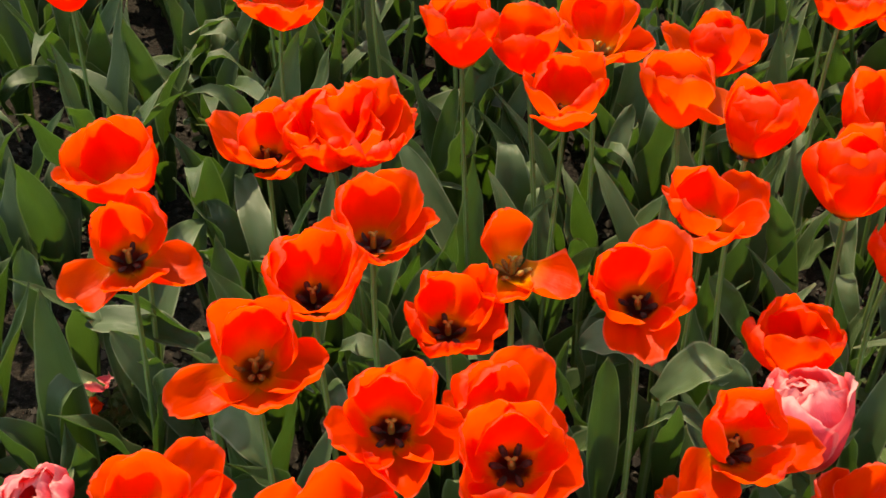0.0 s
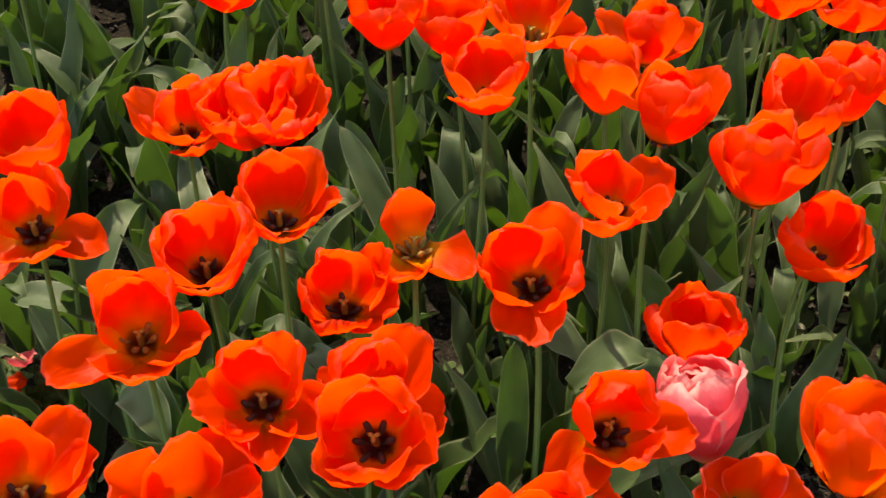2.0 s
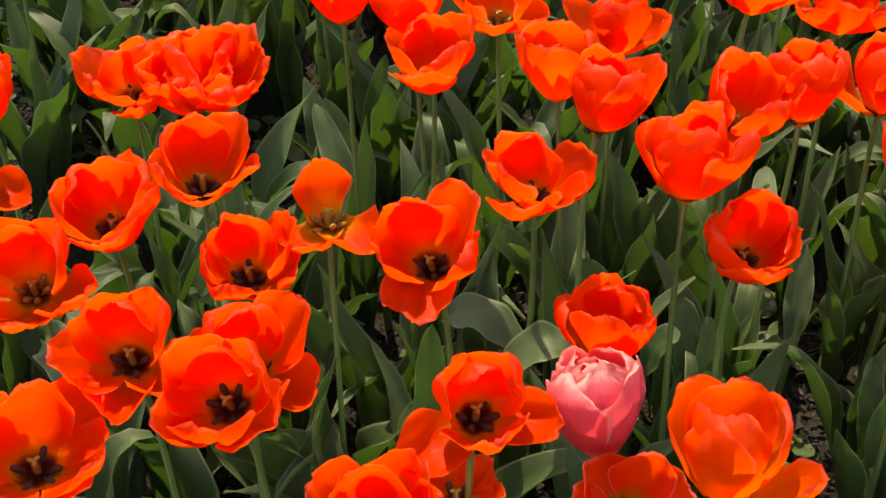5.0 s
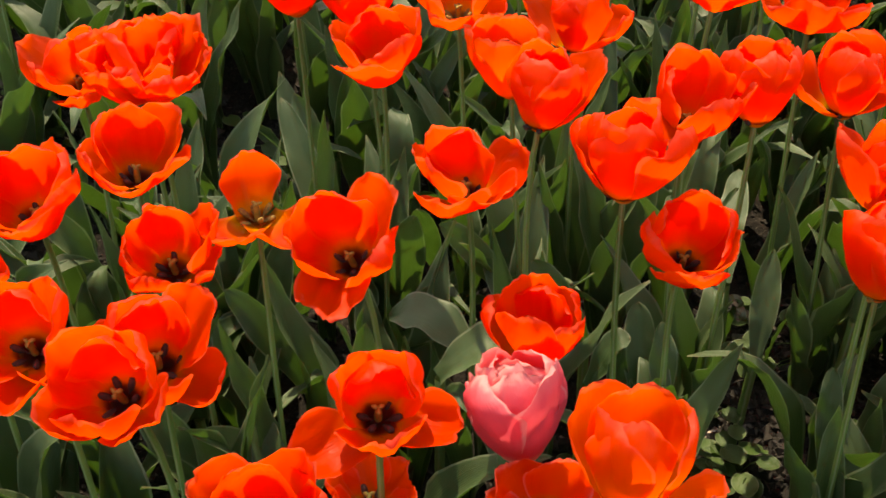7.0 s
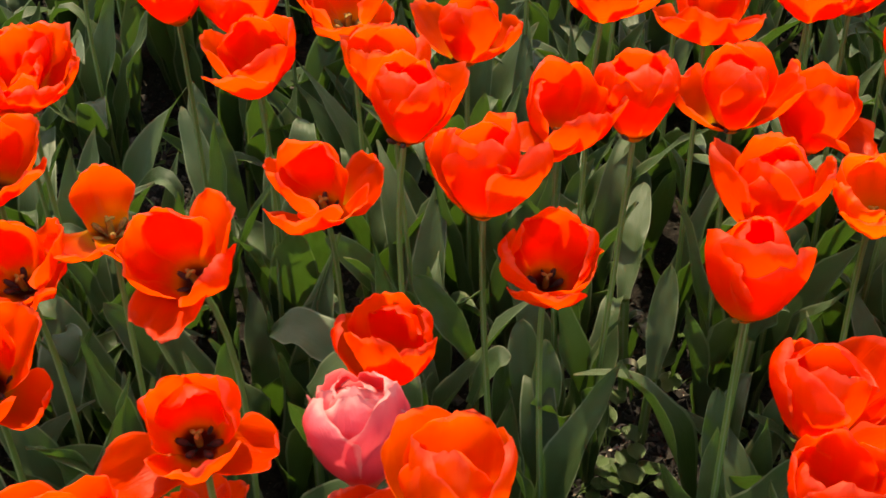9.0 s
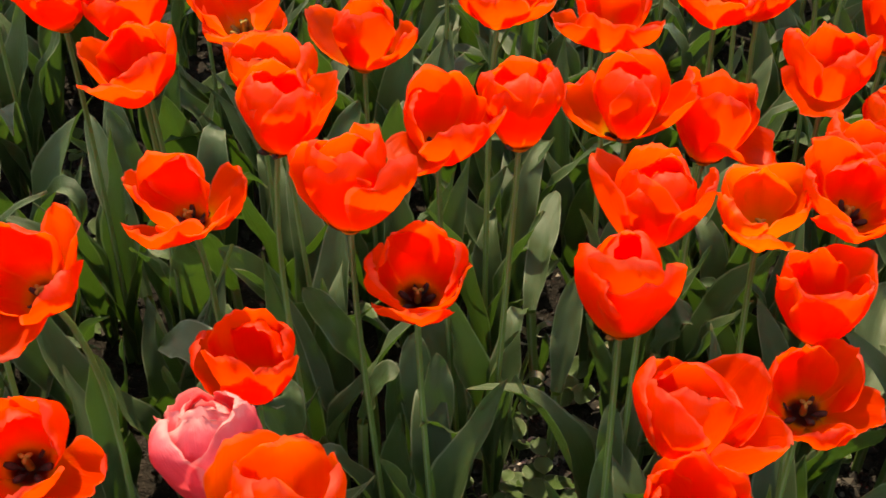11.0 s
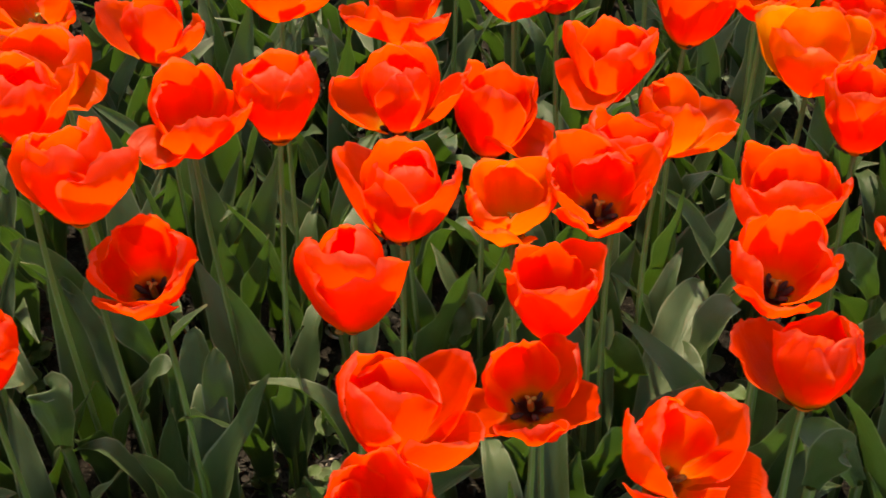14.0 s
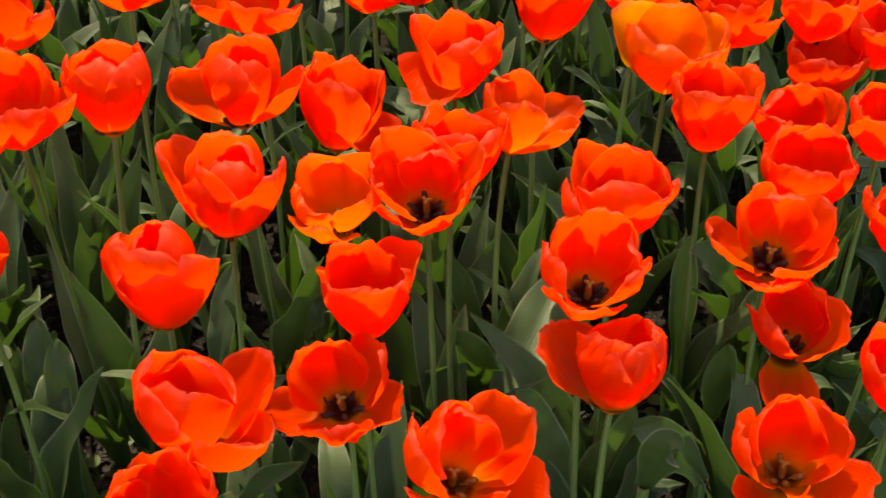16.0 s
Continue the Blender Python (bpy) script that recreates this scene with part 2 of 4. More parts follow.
def petal_rows(length, width, opening, rng, ruffle=1.0, curl=None, foot_width=0.38):
    """A petal rising from the bloom's foot, facing +x: opening is its lean from the bloom's axis, in degrees."""
    n, m = 23, 17
    folded = opening - 60 if opening >= 120 else None
    if folded is not None:
        opening, length = 20.0, length * 0.84
    foot = max(min(62.0, 98.0 - opening), 4.0)
    curl = rng.uniform(-40, -14) if curl is None else curl
    if opening > 58:
        curl -= 8
    elif opening < 20:
        opening, curl = opening + 7, curl - 12      # closed: the tips lean together
    elif opening < 46:
        opening += 5      # the sides stand out and the upper half closes in again
    r, z, rows = 0.0035, 0.0, []
    tip_point = rng.uniform(0.0, 0.035)
    hook = rng.uniform(20, 60) if rng.random() < 0.25 else rng.uniform(-10, 12)
    wave_a, wave_b, skew = rng.uniform(0, 6.28), rng.uniform(0, 6.28), rng.uniform(-0.10, 0.10)
    seed = rng.uniform(0, 100)
    rolled, roll_at = rng.choice((-1, 1, 0, 0)) * rng.uniform(0.5, 1.0), rng.uniform(0.35, 0.6)      # one side's edge turned in
    twist = rng.uniform(-0.20, 0.20)
    last = 0.0
    for i in range(n):
        u = 1 - (1 - i / (n - 1)) ** 1.45
        step, last = (u - last) * length, u
        lean = opening + foot * max(0.0, 1 - u / 0.42) ** 1.6 + curl * smooth01((u - 0.45) / 0.55)
        lean -= hook * smooth01((u - 0.74) / 0.26)
        if folded is not None:
            lean += (folded - opening - curl * 0.6) * smooth01((u - 0.22) / 0.42)
        a = radians(lean)
        if i:
            r += step * math.sin(a)
            z += step * math.cos(a)
        w = foot_width + (1 - foot_width) * smooth01(u / 0.56) if u < 0.58 else max(0.0, 1 - ((u - 0.58) / 0.42) ** 2.3) ** 0.52
        w = max(w, 0.16) * width / 2
        bend = max(0.024, min(r * 1.15, 0.05)) if opening < 58 else 0.029
        row = []
        for j in range(m):
            v = -1 + 2 * j / (m - 1)
            q = 2 * v * w / width      # place across the whole petal
            ang = v * w / bend
            side, inward = bend * math.sin(ang), bend * (1 - math.cos(ang))
            wav = noise.noise(Vector((q * 1.6 + seed, u * 2.4, seed * 0.3))) * 0.0060 + math.sin(q * 5.0 + wave_a + u * 3) * 0.0016 * u
            edge = abs(v) ** 3
            wav += edge * u * (math.sin(u * 11 + wave_b + (2 if v > 0 else 0)) * 0.0026 + math.sin(u * 23 + wave_a) * 0.0010 + 0.0008) * ruffle
            wav *= u * ruffle
            wav += 0.016 * abs(rolled) * max(0.0, v * math.copysign(1, rolled) - roll_at) ** 2 / (1 - roll_at) ** 2 * smooth01((u - 0.15) * 1.8) * min(1.0, 3.3 * (1.05 - u))
            wav += twist * v * w * u
            wav += (0.0044 * noise.noise(Vector((q * 2.6 + seed * 1.7, u * 0.9, 11))) + 0.0022 * noise.noise(Vector((q * 6.5, u * 1.6, seed + 4)))) * smooth01(u * 1.5)
            wav += 0.0018 * noise.noise(Vector((q * 8.0 + seed, u * 9.0, 2))) * u * u * ruffle
            crease = -0.0016 * math.exp(-(v / 0.14) ** 2) * smooth01(u * 2)
            off = inward + wav + crease
            drop = tip_point * length * (1 - v * v) * smooth01((u - 0.8) / 0.2) * 0.2 + (0.0055 * noise.noise(Vector((q * 2.6, seed, 7))) + 0.0034 * noise.noise(Vector((q * 8.0, seed, 3)))) * ruffle * smooth01((u - 0.6) / 0.4)
            side += skew * w * u
            row.append(Vector((r - off * math.cos(a) + drop * math.sin(a), side, z + off * math.sin(a) + drop * math.cos(a))))
        rows.append(row)
    return rows


def leaf_rows(length, width, rise, arch, rng, twist=0.0, fold=0.5, n=17, m=7):
    """A tulip leaf growing along +x from the origin: rise is its first lean from upright, arch how far it bends over, in degrees."""
    x = z = 0.0
    rows, step = [], length / (n - 1)
    seed, sway = rng.uniform(0, 100), rng.uniform(-0.16, 0.16)
    blunt, nod = rng.uniform(0.75, 1.35), rng.uniform(40, 150) if rng.random() < 0.2 else rng.uniform(-15, 12)
    waves, swell = rng.uniform(1.4, 3.2), rng.uniform(0.08, 0.42)
    phase_l, phase_r = rng.uniform(0, 6.28), rng.uniform(0, 6.28)
    y = 0.0
    for i in range(n):
        u = i / (n - 1)
        a = radians(rise + arch * u ** 1.7 + nod * smooth01((u - 0.70) / 0.3))
        if i:
            x += step * math.sin(a)
            z += step * math.cos(a)
            y += step * sway * u
        w = (0.46 + 0.54 * smooth01(u / 0.40)) if u < 0.42 else max(0.0, 1 - ((u - 0.42) / 0.58) ** 2.1) ** blunt
        w = max(w, 0.03) * width / 2
        tw = radians(twist) * u
        row = []
        for j in range(m):
            v = -1 + 2 * j / (m - 1)
            depth = fold * w * (abs(v) ** 1.5) * (1.0 - 0.6 * u)
            depth += abs(v) ** 2.2 * swell * w * math.sin(6.283 * waves * u + (phase_l if v < 0 else phase_r)) * min(1.0, 2.5 * u)
            depth += abs(v) ** 2 * 0.010 * noise.noise(Vector((u * 5.5 + seed, 3.0 * (v > 0), 1))) * min(1, 6 * u * (1 - u) + 0.2)
            depth += 0.004 * noise.noise(Vector((u * 4.0, v * 1.5, seed)))
            s, d = v * w * math.cos(tw) - depth * math.sin(tw), depth * math.cos(tw) + v * w * math.sin(tw)
            row.append(Vector((x - d * math.cos(a), y + s, z + d * math.sin(a))))
        rows.append(row)
    return rows


def stamen_meshes(material):
    """A filament, and the anther that it carries."""
    low = [Vector((0.003, 0, 0.0)), Vector((0.0055, 0, 0.007)), Vector((0.0065, 0, 0.010)), Vector((0.0072, 0, 0.012))]
    high = [Vector((0.0065, 0, 0.010)), Vector((0.0080, 0, 0.014)), Vector((0.0100, 0, 0.020)), Vector((0.0112, 0, 0.0245)), Vector((0.0116, 0, 0.026))]
    return sheet("stamen", tube(low, [0.0014, 0.0013, 0.0012, 0.0011], 7), material), sheet("anther", tube(high, [0.0016, 0.0032, 0.0033, 0.0024, 0.0006], 7), material)


def pistil_mesh():
    bm = bmesh.new()
    rows = tube([Vector((0, 0.00001 * i, z)) for i, z in enumerate((0.0, 0.008, 0.016, 0.0195))], [0.0030, 0.0034, 0.0029, 0.0026], 9)
    grid = [[bm.verts.new(p) for p in row[:-1]] for row in rows]
    for a, b in zip(grid, grid[1:]):
        for k in range(9):
            bm.faces.new((a[k], a[(k + 1) % 9], b[(k + 1) % 9], b[k]))
    for k in range(3):
        bmesh.ops.create_icosphere(bm, subdivisions=1, radius=0.0030, matrix=pose(0.0026 * math.cos(2.094 * k), 0.0026 * math.sin(2.094 * k), 0.0205, 0, 0, 120 * k) @ Matrix.Diagonal((1.25, 0.7, 0.75, 1)))
    for f in bm.faces:
        f.smooth = True
    mesh = bpy.data.meshes.new("pistil")
    bm.to_mesh(mesh)
    bm.free()
    mesh.materials.append(pistil_green)
    return mesh


def receptacle_mesh():
    """The shallow cup at the stem's top from which the petals spring."""
    k = Mat("receptacle")
    k.put(k.bsdf.inputs["Base Color"], k.ramp(k.noise(160.0, 3.0), (0.3, (0.62, 0.09, 0.006)), (0.7, (0.80, 0.20, 0.010))))
    k.put(k.bsdf.inputs["Roughness"], 0.5)
    k.bump(k.noise(300.0, 3.0), 0.3, 0.001)
    rows = [[Vector((r * math.cos(math.pi * j / 8), r * math.sin(math.pi * j / 8), z)) for j in range(17)] for r, z in ((0.0026, -0.0040), (0.0052, -0.0030), (0.0078, -0.0016), (0.0098, 0.0004), (0.0110, 0.0028))]
    return sheet("receptacle", rows, k.m)


RECEPTACLE = receptacle_mesh()
STAMEN_DARK, STAMEN_GOLD, PISTIL = stamen_meshes(anther_dark), stamen_meshes(anther_gold), pistil_mesh()

HUES = {"red": (petal_red, "bright orange-red", STAMEN_DARK), "flame": (petal_flame, "orange-red and yellow-hearted", STAMEN_GOLD), "orange": (petal_orange, "glowing orange", STAMEN_DARK),
        "yellow": (petal_yellow, "orange and yellow", STAMEN_GOLD), "rim": (petal_rim, "red, pale-rimmed", STAMEN_DARK), "pink": (petal_pink, "salmon-pink, double", STAMEN_GOLD)}


def add_leaves(plant, rng, specs, base):
    """specs: (turn, length, width, rise, arch, height up the stem); base: the plant's own place."""
    for turn, length, width, rise, arch, high in specs:
        ob = child("leaf", sheet("leaf", leaf_rows(length, width, rise, arch, rng, rng.uniform(-40, 40), rng.uniform(0.45, 1.05)), leaf_green), plant)
        ob.matrix_local = pose(base[0], base[1], base[2] + high, 0, 0, turn) @ Matrix.Translation((0.003, 0, 0))


TULIPS = []


def tulip(x, y, z, face, opening, lean, size=1.0, hue="red", turn=0.0, ruffle=1.0, root=None, leaves=3, gold=False):
    """A tulip whose bloom's foot is at (x, y, z). face: the compass side its first petal looks to; opening: how far each of the
    six petals leans out, in degrees, round from there (None: fallen; 120 and more: its upper half folded over, to 60 less); lean: the bloom's own lean to that side and to its left-hand side."""
    rng = random.Random(int(x * 1000) * 7919 + int(y * 1000) * 31 + 5)
    petals, words, stamen = HUES[hue]
    wide = sum(min(o, 90) for o in opening if o is not None) / max(1, sum(o is not None for o in opening))
    state = "wide-open" if wide > 52 else "half-open" if wide > 34 else "cup-shaped"
    plant = new("tulip")
    low = ground_level(x, y)
    plant.location = (x, y, low)
    tagged(plant, f"{state} {words} tulip on a green stem in the bed", "tulip", "tulips in the bed")
    # the bloom's frame: +x towards the face side, +z along its axis
    spin = Matrix.Rotation(radians(face), 4, "Z")
    tilt = Matrix.Rotation(radians(lean[0]), 4, "Y") @ Matrix.Rotation(radians(-lean[1]), 4, "X")
    head = Matrix.Translation((0, 0, z - low)) @ spin @ tilt
    axis = (head.to_3x3() @ Vector((0, 0, 1))).normalized()
    length, width = 0.0880 * size, 0.0780 * size
    for k, o in enumerate(opening):
        if o is None:
            continue
        inner = k % 2
        stuff = petals
        if gold and k == 4:
            stuff = petal_gold
        mesh = sheet("petal", petal_rows(length * rng.uniform(0.94, 1.05) * (0.98 if inner else 1.0), width * rng.uniform(0.92, 1.06) * (0.97 if inner else 1.0), o, rng, ruffle * (1.6 if hue == "pink" else 1.0), -40 if hue == "pink" else None, 0.60 if None in opening else 0.38), stuff, 1.45)
        ob = child("petal", mesh, plant)
        ob.matrix_local = head @ Matrix.Rotation(radians(60 * k + turn + rng.uniform(-6, 6)), 4, "Z") @ Matrix.Translation((-0.002 if inner else 0.0, 0, 0.002 if inner else 0.0))
    if hue == "pink":
        for k in range(5):
            mesh = sheet("petal", petal_rows(length * rng.uniform(0.82, 0.94), width * rng.uniform(0.85, 1.0), rng.uniform(6, 12), rng, 1.5, -26), petals, 1.45)
            child("petal", mesh, plant).matrix_local = head @ Matrix.Rotation(radians(72 * k + 17), 4, "Z") @ Matrix.Translation((-0.004, 0, 0.004))
    else:
        for k in range(6):
            ob = child("stamen", stamen[0], plant)
            child("anther", stamen[1], ob)
            ob.matrix_local = head @ Matrix.Rotation(radians(60 * k + 25 + rng.uniform(-12, 12)), 4, "Z") @ Matrix.Rotation(radians(rng.uniform(14, 42)), 4, "Y") @ Matrix.Diagonal((0.95, 0.95, 0.74, 1))
        child("pistil", PISTIL, plant).matrix_local = head
    child("receptacle", RECEPTACLE, plant).matrix_local = head
    # the stem runs from the soil up into the bloom's axis
    foot = Vector((*root, 0)) - Vector((x, y, 0)) if root else Vector((-axis.x * 0.05 + rng.uniform(-0.02, 0.02), -axis.y * 0.05 + rng.uniform(-0.02, 0.02), 0))
    top = Vector((0, 0, z - low))
    pts = []
    for i in range(12):
        s = i / 11
        h00, h10, h01, h11 = 2 * s**3 - 3 * s**2 + 1, s**3 - 2 * s**2 + s, -2 * s**3 + 3 * s**2, s**3 - s**2
        pts.append(h00 * (foot - Vector((0, 0, 0.01))) + h10 * Vector((0, 0, top.z)) + h01 * top + h11 * axis * top.z * 0.9)
    child("stem", sheet("stem", tube(pts, [0.0038 - 0.0009 * i / 11 for i in range(12)], 8), stem_green), plant)
    first = rng.uniform(0, 360)
    specs = []
    for k in range(leaves):
        high = (0.0, 0.012, 0.06, 0.10)[k]
        specs.append((first + 137.5 * k + rng.uniform(-25, 25), rng.uniform(0.25, 0.35) - 0.03 * k, rng.uniform(0.044, 0.066) - 0.006 * k, rng.uniform(4, 18), rng.uniform(5, 48), high))
    add_leaves(plant, rng, specs, foot)
    TULIPS.append((x + foot.x, y + foot.y))
    return plant


# ---- ground ----
def graded(low, high, step, far):
    inside = list(np.arange(low, high + step / 2, step))
    out, d = [], step
    reach = 0.0
    while reach < far:
        d *= 1.6
        reach += d
        out.append(reach)
    return [low - o for o in reversed(out)] + inside + [inside[-1] + o for o in out]


def ground_height(x, y):
    h = 0.014 * noise.noise(Vector((x * 4, y * 4, 0))) + 0.008 * noise.noise(Vector((x * 14, y * 14, 3))) + 0.004 * noise.noise(Vector((x * 45, y * 45, 5)))
    return ground_level(x, y) - 0.004 + h


xs, ys = graded(-1.3, 2.1, 0.016, 400.0), graded(0.4, 3.2, 0.016, 400.0)
ground = new("ground", sheet("ground", [[Vector((x, y, ground_height(x, y) if abs(x) < 50 and abs(y) < 50 else ground_level(x, y))) for x in xs] for y in ys], soil))
tagged(ground, "dark crumbly garden soil of a flower bed", "ground", kind="structure")


# ---- single leaves that stand out ----
CLEAR = []      # room in front of the leaves that stand free


def shaped_leaf(root, tip, width, rise=0.05, roll=0.0, fold=0.35, wave=1.0):
    """A broad leaf from its root to its tip, bowed upwards by rise; roll turns its face about its length."""
    rng = random.Random(int(root[0] * 997) + int(tip[1] * 9973))
    a, c = Vector(root), Vector(tip)
    b = a.lerp(c, 0.55) + Vector((0, 0, rise))
    plant = new("tulip_plant")
    low = ground_level(a.x, a.y)
    plant.location = (a.x, a.y, low - 0.006)
    tagged(plant, "broad waxy grey-green tulip leaf growing from the soil", "tulip plant", "leafy plants in the bed")
    rows, n, m, seed = [], 21, 9, rng.uniform(0, 99)
    width *= 0.84
    blunt, waves, phase = rng.uniform(0.5, 0.85), rng.uniform(1.5, 3.0), rng.uniform(0, 6.28)
    foot = Vector((a.x, a.y, low - 0.006))
    for i in range(n):
        u = i / (n - 1)
        p = (1 - u) ** 2 * a + 2 * u * (1 - u) * b + u * u * c
        t = (2 * (1 - u) * (b - a) + 2 * u * (c - b)).normalized()
        n0 = Vector((0.05, -0.75, 0.65))
        n0 = (n0 - n0.dot(t) * t).normalized()
        n0 = Matrix.Rotation(radians(roll), 3, t) @ n0
        s0 = t.cross(n0)
        w = (0.45 + 0.55 * smooth01(u / 0.4)) if u < 0.45 else max(0.0, 1 - ((u - 0.45) / 0.55) ** 2.4) ** blunt
        w = max(w, 0.03) * width / 2
        row = []
        for j in range(m):
            v = -1 + 2 * j / (m - 1)
            d = fold * w * abs(v) ** 1.6 * (1 - 0.5 * u) + wave * (0.004 * noise.noise(Vector((u * 4, v * 1.4, seed))) + abs(v) ** 2 * 0.006 * noise.noise(Vector((u * 5 + seed, 4.0 * (v > 0), 2))))
            d += wave * abs(v) ** 2.2 * 0.16 * w * math.sin(6.283 * waves * u + phase + (2.4 if v > 0 else 0)) * min(1.0, 2.5 * u)
            row.append(p + s0 * v * w + n0 * d - foot)
        rows.append(row)
    child("leaf", sheet("leaf", rows, leaf_green), plant)
    if a.z > low + 0.03:
        base = Vector((rng.uniform(-0.012, 0.012), 0.012, 0))
        child("leaf_stalk", sheet("leaf_stalk", tube([base.lerp(a - foot, k / 4) for k in range(5)], [0.006] * 5, 8), stem_green), plant)
    TULIPS.append((a.x, a.y))
    CLEAR.append((a.x, a.y - 0.075, 0.06))


def weed(x, y, size, rng):
    """A seedling with a few round leaves."""
    plant = new("weed_seedling")
    plant.location = (x, y, ground_level(x, y) - 0.004)
    tagged(plant, "small green weed seedling with round leaves on bare soil", "weed", "weeds in the bed")
    for k in range(rng.choice((4, 5, 6))):
        turn, far, high, r = rng.uniform(0, 360), rng.uniform(0.008, 0.03) * size, rng.uniform(0.010, 0.035) * size, rng.uniform(0.008, 0.013) * size
        tilt = rng.uniform(-25, 30)
        rows = []
        for i in range(7):
            u = i / 6
            w = r * math.sin(math.pi * min(max(0.04 + 0.92 * u, 0), 1)) ** 0.55
            rows.append([Vector((2 * r * u, v * w, 0.25 * r * abs(v) ** 1.5 - 0.15 * r * u * u)) for v in (-1, -0.6, -0.2, 0.2, 0.6, 1)])
        ob = child("leaf", sheet("leaf", rows, weed_green), plant)
        ob.matrix_local = pose(0, 0, 0, 0, 0, turn) @ pose(far, 0, high, 0, tilt, 0)
        stalk = tube([Vector((0, 0, 0)), Vector((far * 0.6, 0, high * 0.7)), Vector((far + 0.001, 0, high))], [0.0009] * 3, 5)
        child("stalk", sheet("stalk", stalk, weed_green), plant).matrix_local = pose(0, 0, 0, 0, 0, turn)


def leafy_weed(x, y, high, rng):
    """An upright weed with pairs of oval, pointed leaves."""
    plant = new("leafy_weed")
    plant.location = (x, y, ground_level(x, y) - 0.004)
    tagged(plant, "bushy green weed with pairs of small oval leaves", "weed", "weeds in the bed")
    for shoot in range(3):
        way, slant = rng.uniform(0, 360), rng.uniform(4, 22)
        top = high * rng.uniform(0.7, 1.0)
        m = pose(0, 0, 0, 0, 0, way) @ pose(0.006, 0, 0, 0, slant, 0)
        child("stalk", sheet("stalk", tube([Vector((0.002 * math.sin(k), 0, top * k / 5)) for k in range(6)], [0.0016 - 0.0002 * k for k in range(6)], 6), weed_green), plant).matrix_local = m
        level = 0.25
        while level < 1.02:
            for side in (0, 180):
                size, rows = 0.030 * (1.15 - 0.55 * level) * rng.uniform(0.8, 1.2), []
                for i in range(8):
                    u = i / 7
                    w = size * 0.30 * max(0.04, math.sin(math.pi * u ** 0.8)) ** 0.8
                    rows.append([Vector((size * u, v * w, 0.5 * w * abs(v) ** 1.4 - 0.20 * size * u * u + 0.0015 * math.sin(9 * u + 2 * v))) for v in (-1, -0.5, 0, 0.5, 1)])
                child("leaf", sheet("leaf", rows, weed_green), plant).matrix_local = m @ pose(0, 0, top * level, 0, rng.uniform(-45, -15), side + 80 * level * 5 + rng.uniform(-20, 20))
            level += 0.19


def withered_leaf(x, y, high, turn, rng):
    """A narrow leaf, green below, whose dried tip has rolled up."""
    plant = new("withered_leaf")
    plant.location = (x, y, ground_level(x, y) - 0.006)
    tagged(plant, "narrow withered tulip leaf with a pale dry curled tip", "leaf", "withered leaves in the bed")
    low, tip, px, pz = [], [], 0.0, 0.0
    length, seed = high * 1.28, rng.uniform(0, 99)
    for i in range(31):
        u = i / 30
        a = radians(6 + 14 * u + 265 * smooth01((u - 0.68) / 0.32))
        if i:
            px += length / 30 * math.sin(a)
            pz += length / 30 * math.cos(a)
        w = 0.0062 * (0.7 + 0.3 * math.sin(3.1 * u)) * (1 if u < 0.8 else 1.0 - 0.75 * (u - 0.8) / 0.2)
        row = []
        for v in (-1, -0.5, 0, 0.5, 1):
            d = 0.45 * w * abs(v) ** 1.5 + 0.003 * noise.noise(Vector((u * 14 + seed, v * 2, 4)))
            row.append(Vector((px - d * math.cos(a), v * w * (1 + 0.25 * noise.noise(Vector((u * 11, v, seed)))), pz + d * math.sin(a))))
        if u <= 0.77:
            low.append(row)
        if u >= 0.76:
            tip.append(row)
    for name, rows, material, words in (("blade", low, leaf_green, ""), ("dry_tip", tip, leaf_dry, "pale dry rolled-up tip")):
        child(name, sheet(name, rows, material), plant, words).matrix_local = pose(0, 0, 0, 0, 0, turn)


def fallen_petal(x, y, z, turn, material, words):
    rng = random.Random(int(x * 1000))
    ob = new("fallen_petal", sheet("fallen_petal", petal_rows(0.055, 0.038, 80, rng, 1.6), material, 1.45))
    ob.matrix_world = pose(x, y, z, 8, -6, turn)
    tagged(ob, words, "petal", "fallen petals")


def dried_remains(x, y, size, rng):
    """A tangle of thin curled strips."""
    plant = new("dried_remains")
    plant.location = (x, y, ground_level(x, y) + 0.002)
    tagged(plant, "pale dried curled plant remains lying on dark soil", "plant debris", "debris on the soil")
    for k in range(rng.choice((7, 9, 11))):
        turn, long, bow, lift = rng.uniform(0, 360), size * rng.uniform(0.5, 1.2), rng.uniform(-2.2, 2.2), rng.uniform(0.1, 0.5)
        px = py = 0.0
        rows = []
        for i in range(9):
            u = i / 8
            a = bow * u * u
            if i:
                px += long / 8 * math.cos(a)
                py += long / 8 * math.sin(a)
            w = 0.09 * size * (1 - 0.6 * u)
            z = lift * long * math.sin(math.pi * u) * 0.6
            rows.append([Vector((px - v * w * math.sin(a), py + v * w * math.cos(a), z + 0.5 * w * v * v)) for v in (-1, 0, 1)])
        child("strip", sheet("strip", rows, straw), plant).matrix_local = pose(rng.uniform(-0.4, 0.4) * size, rng.uniform(-0.4, 0.4) * size, 0, rng.uniform(-15, 15), 0, turn)


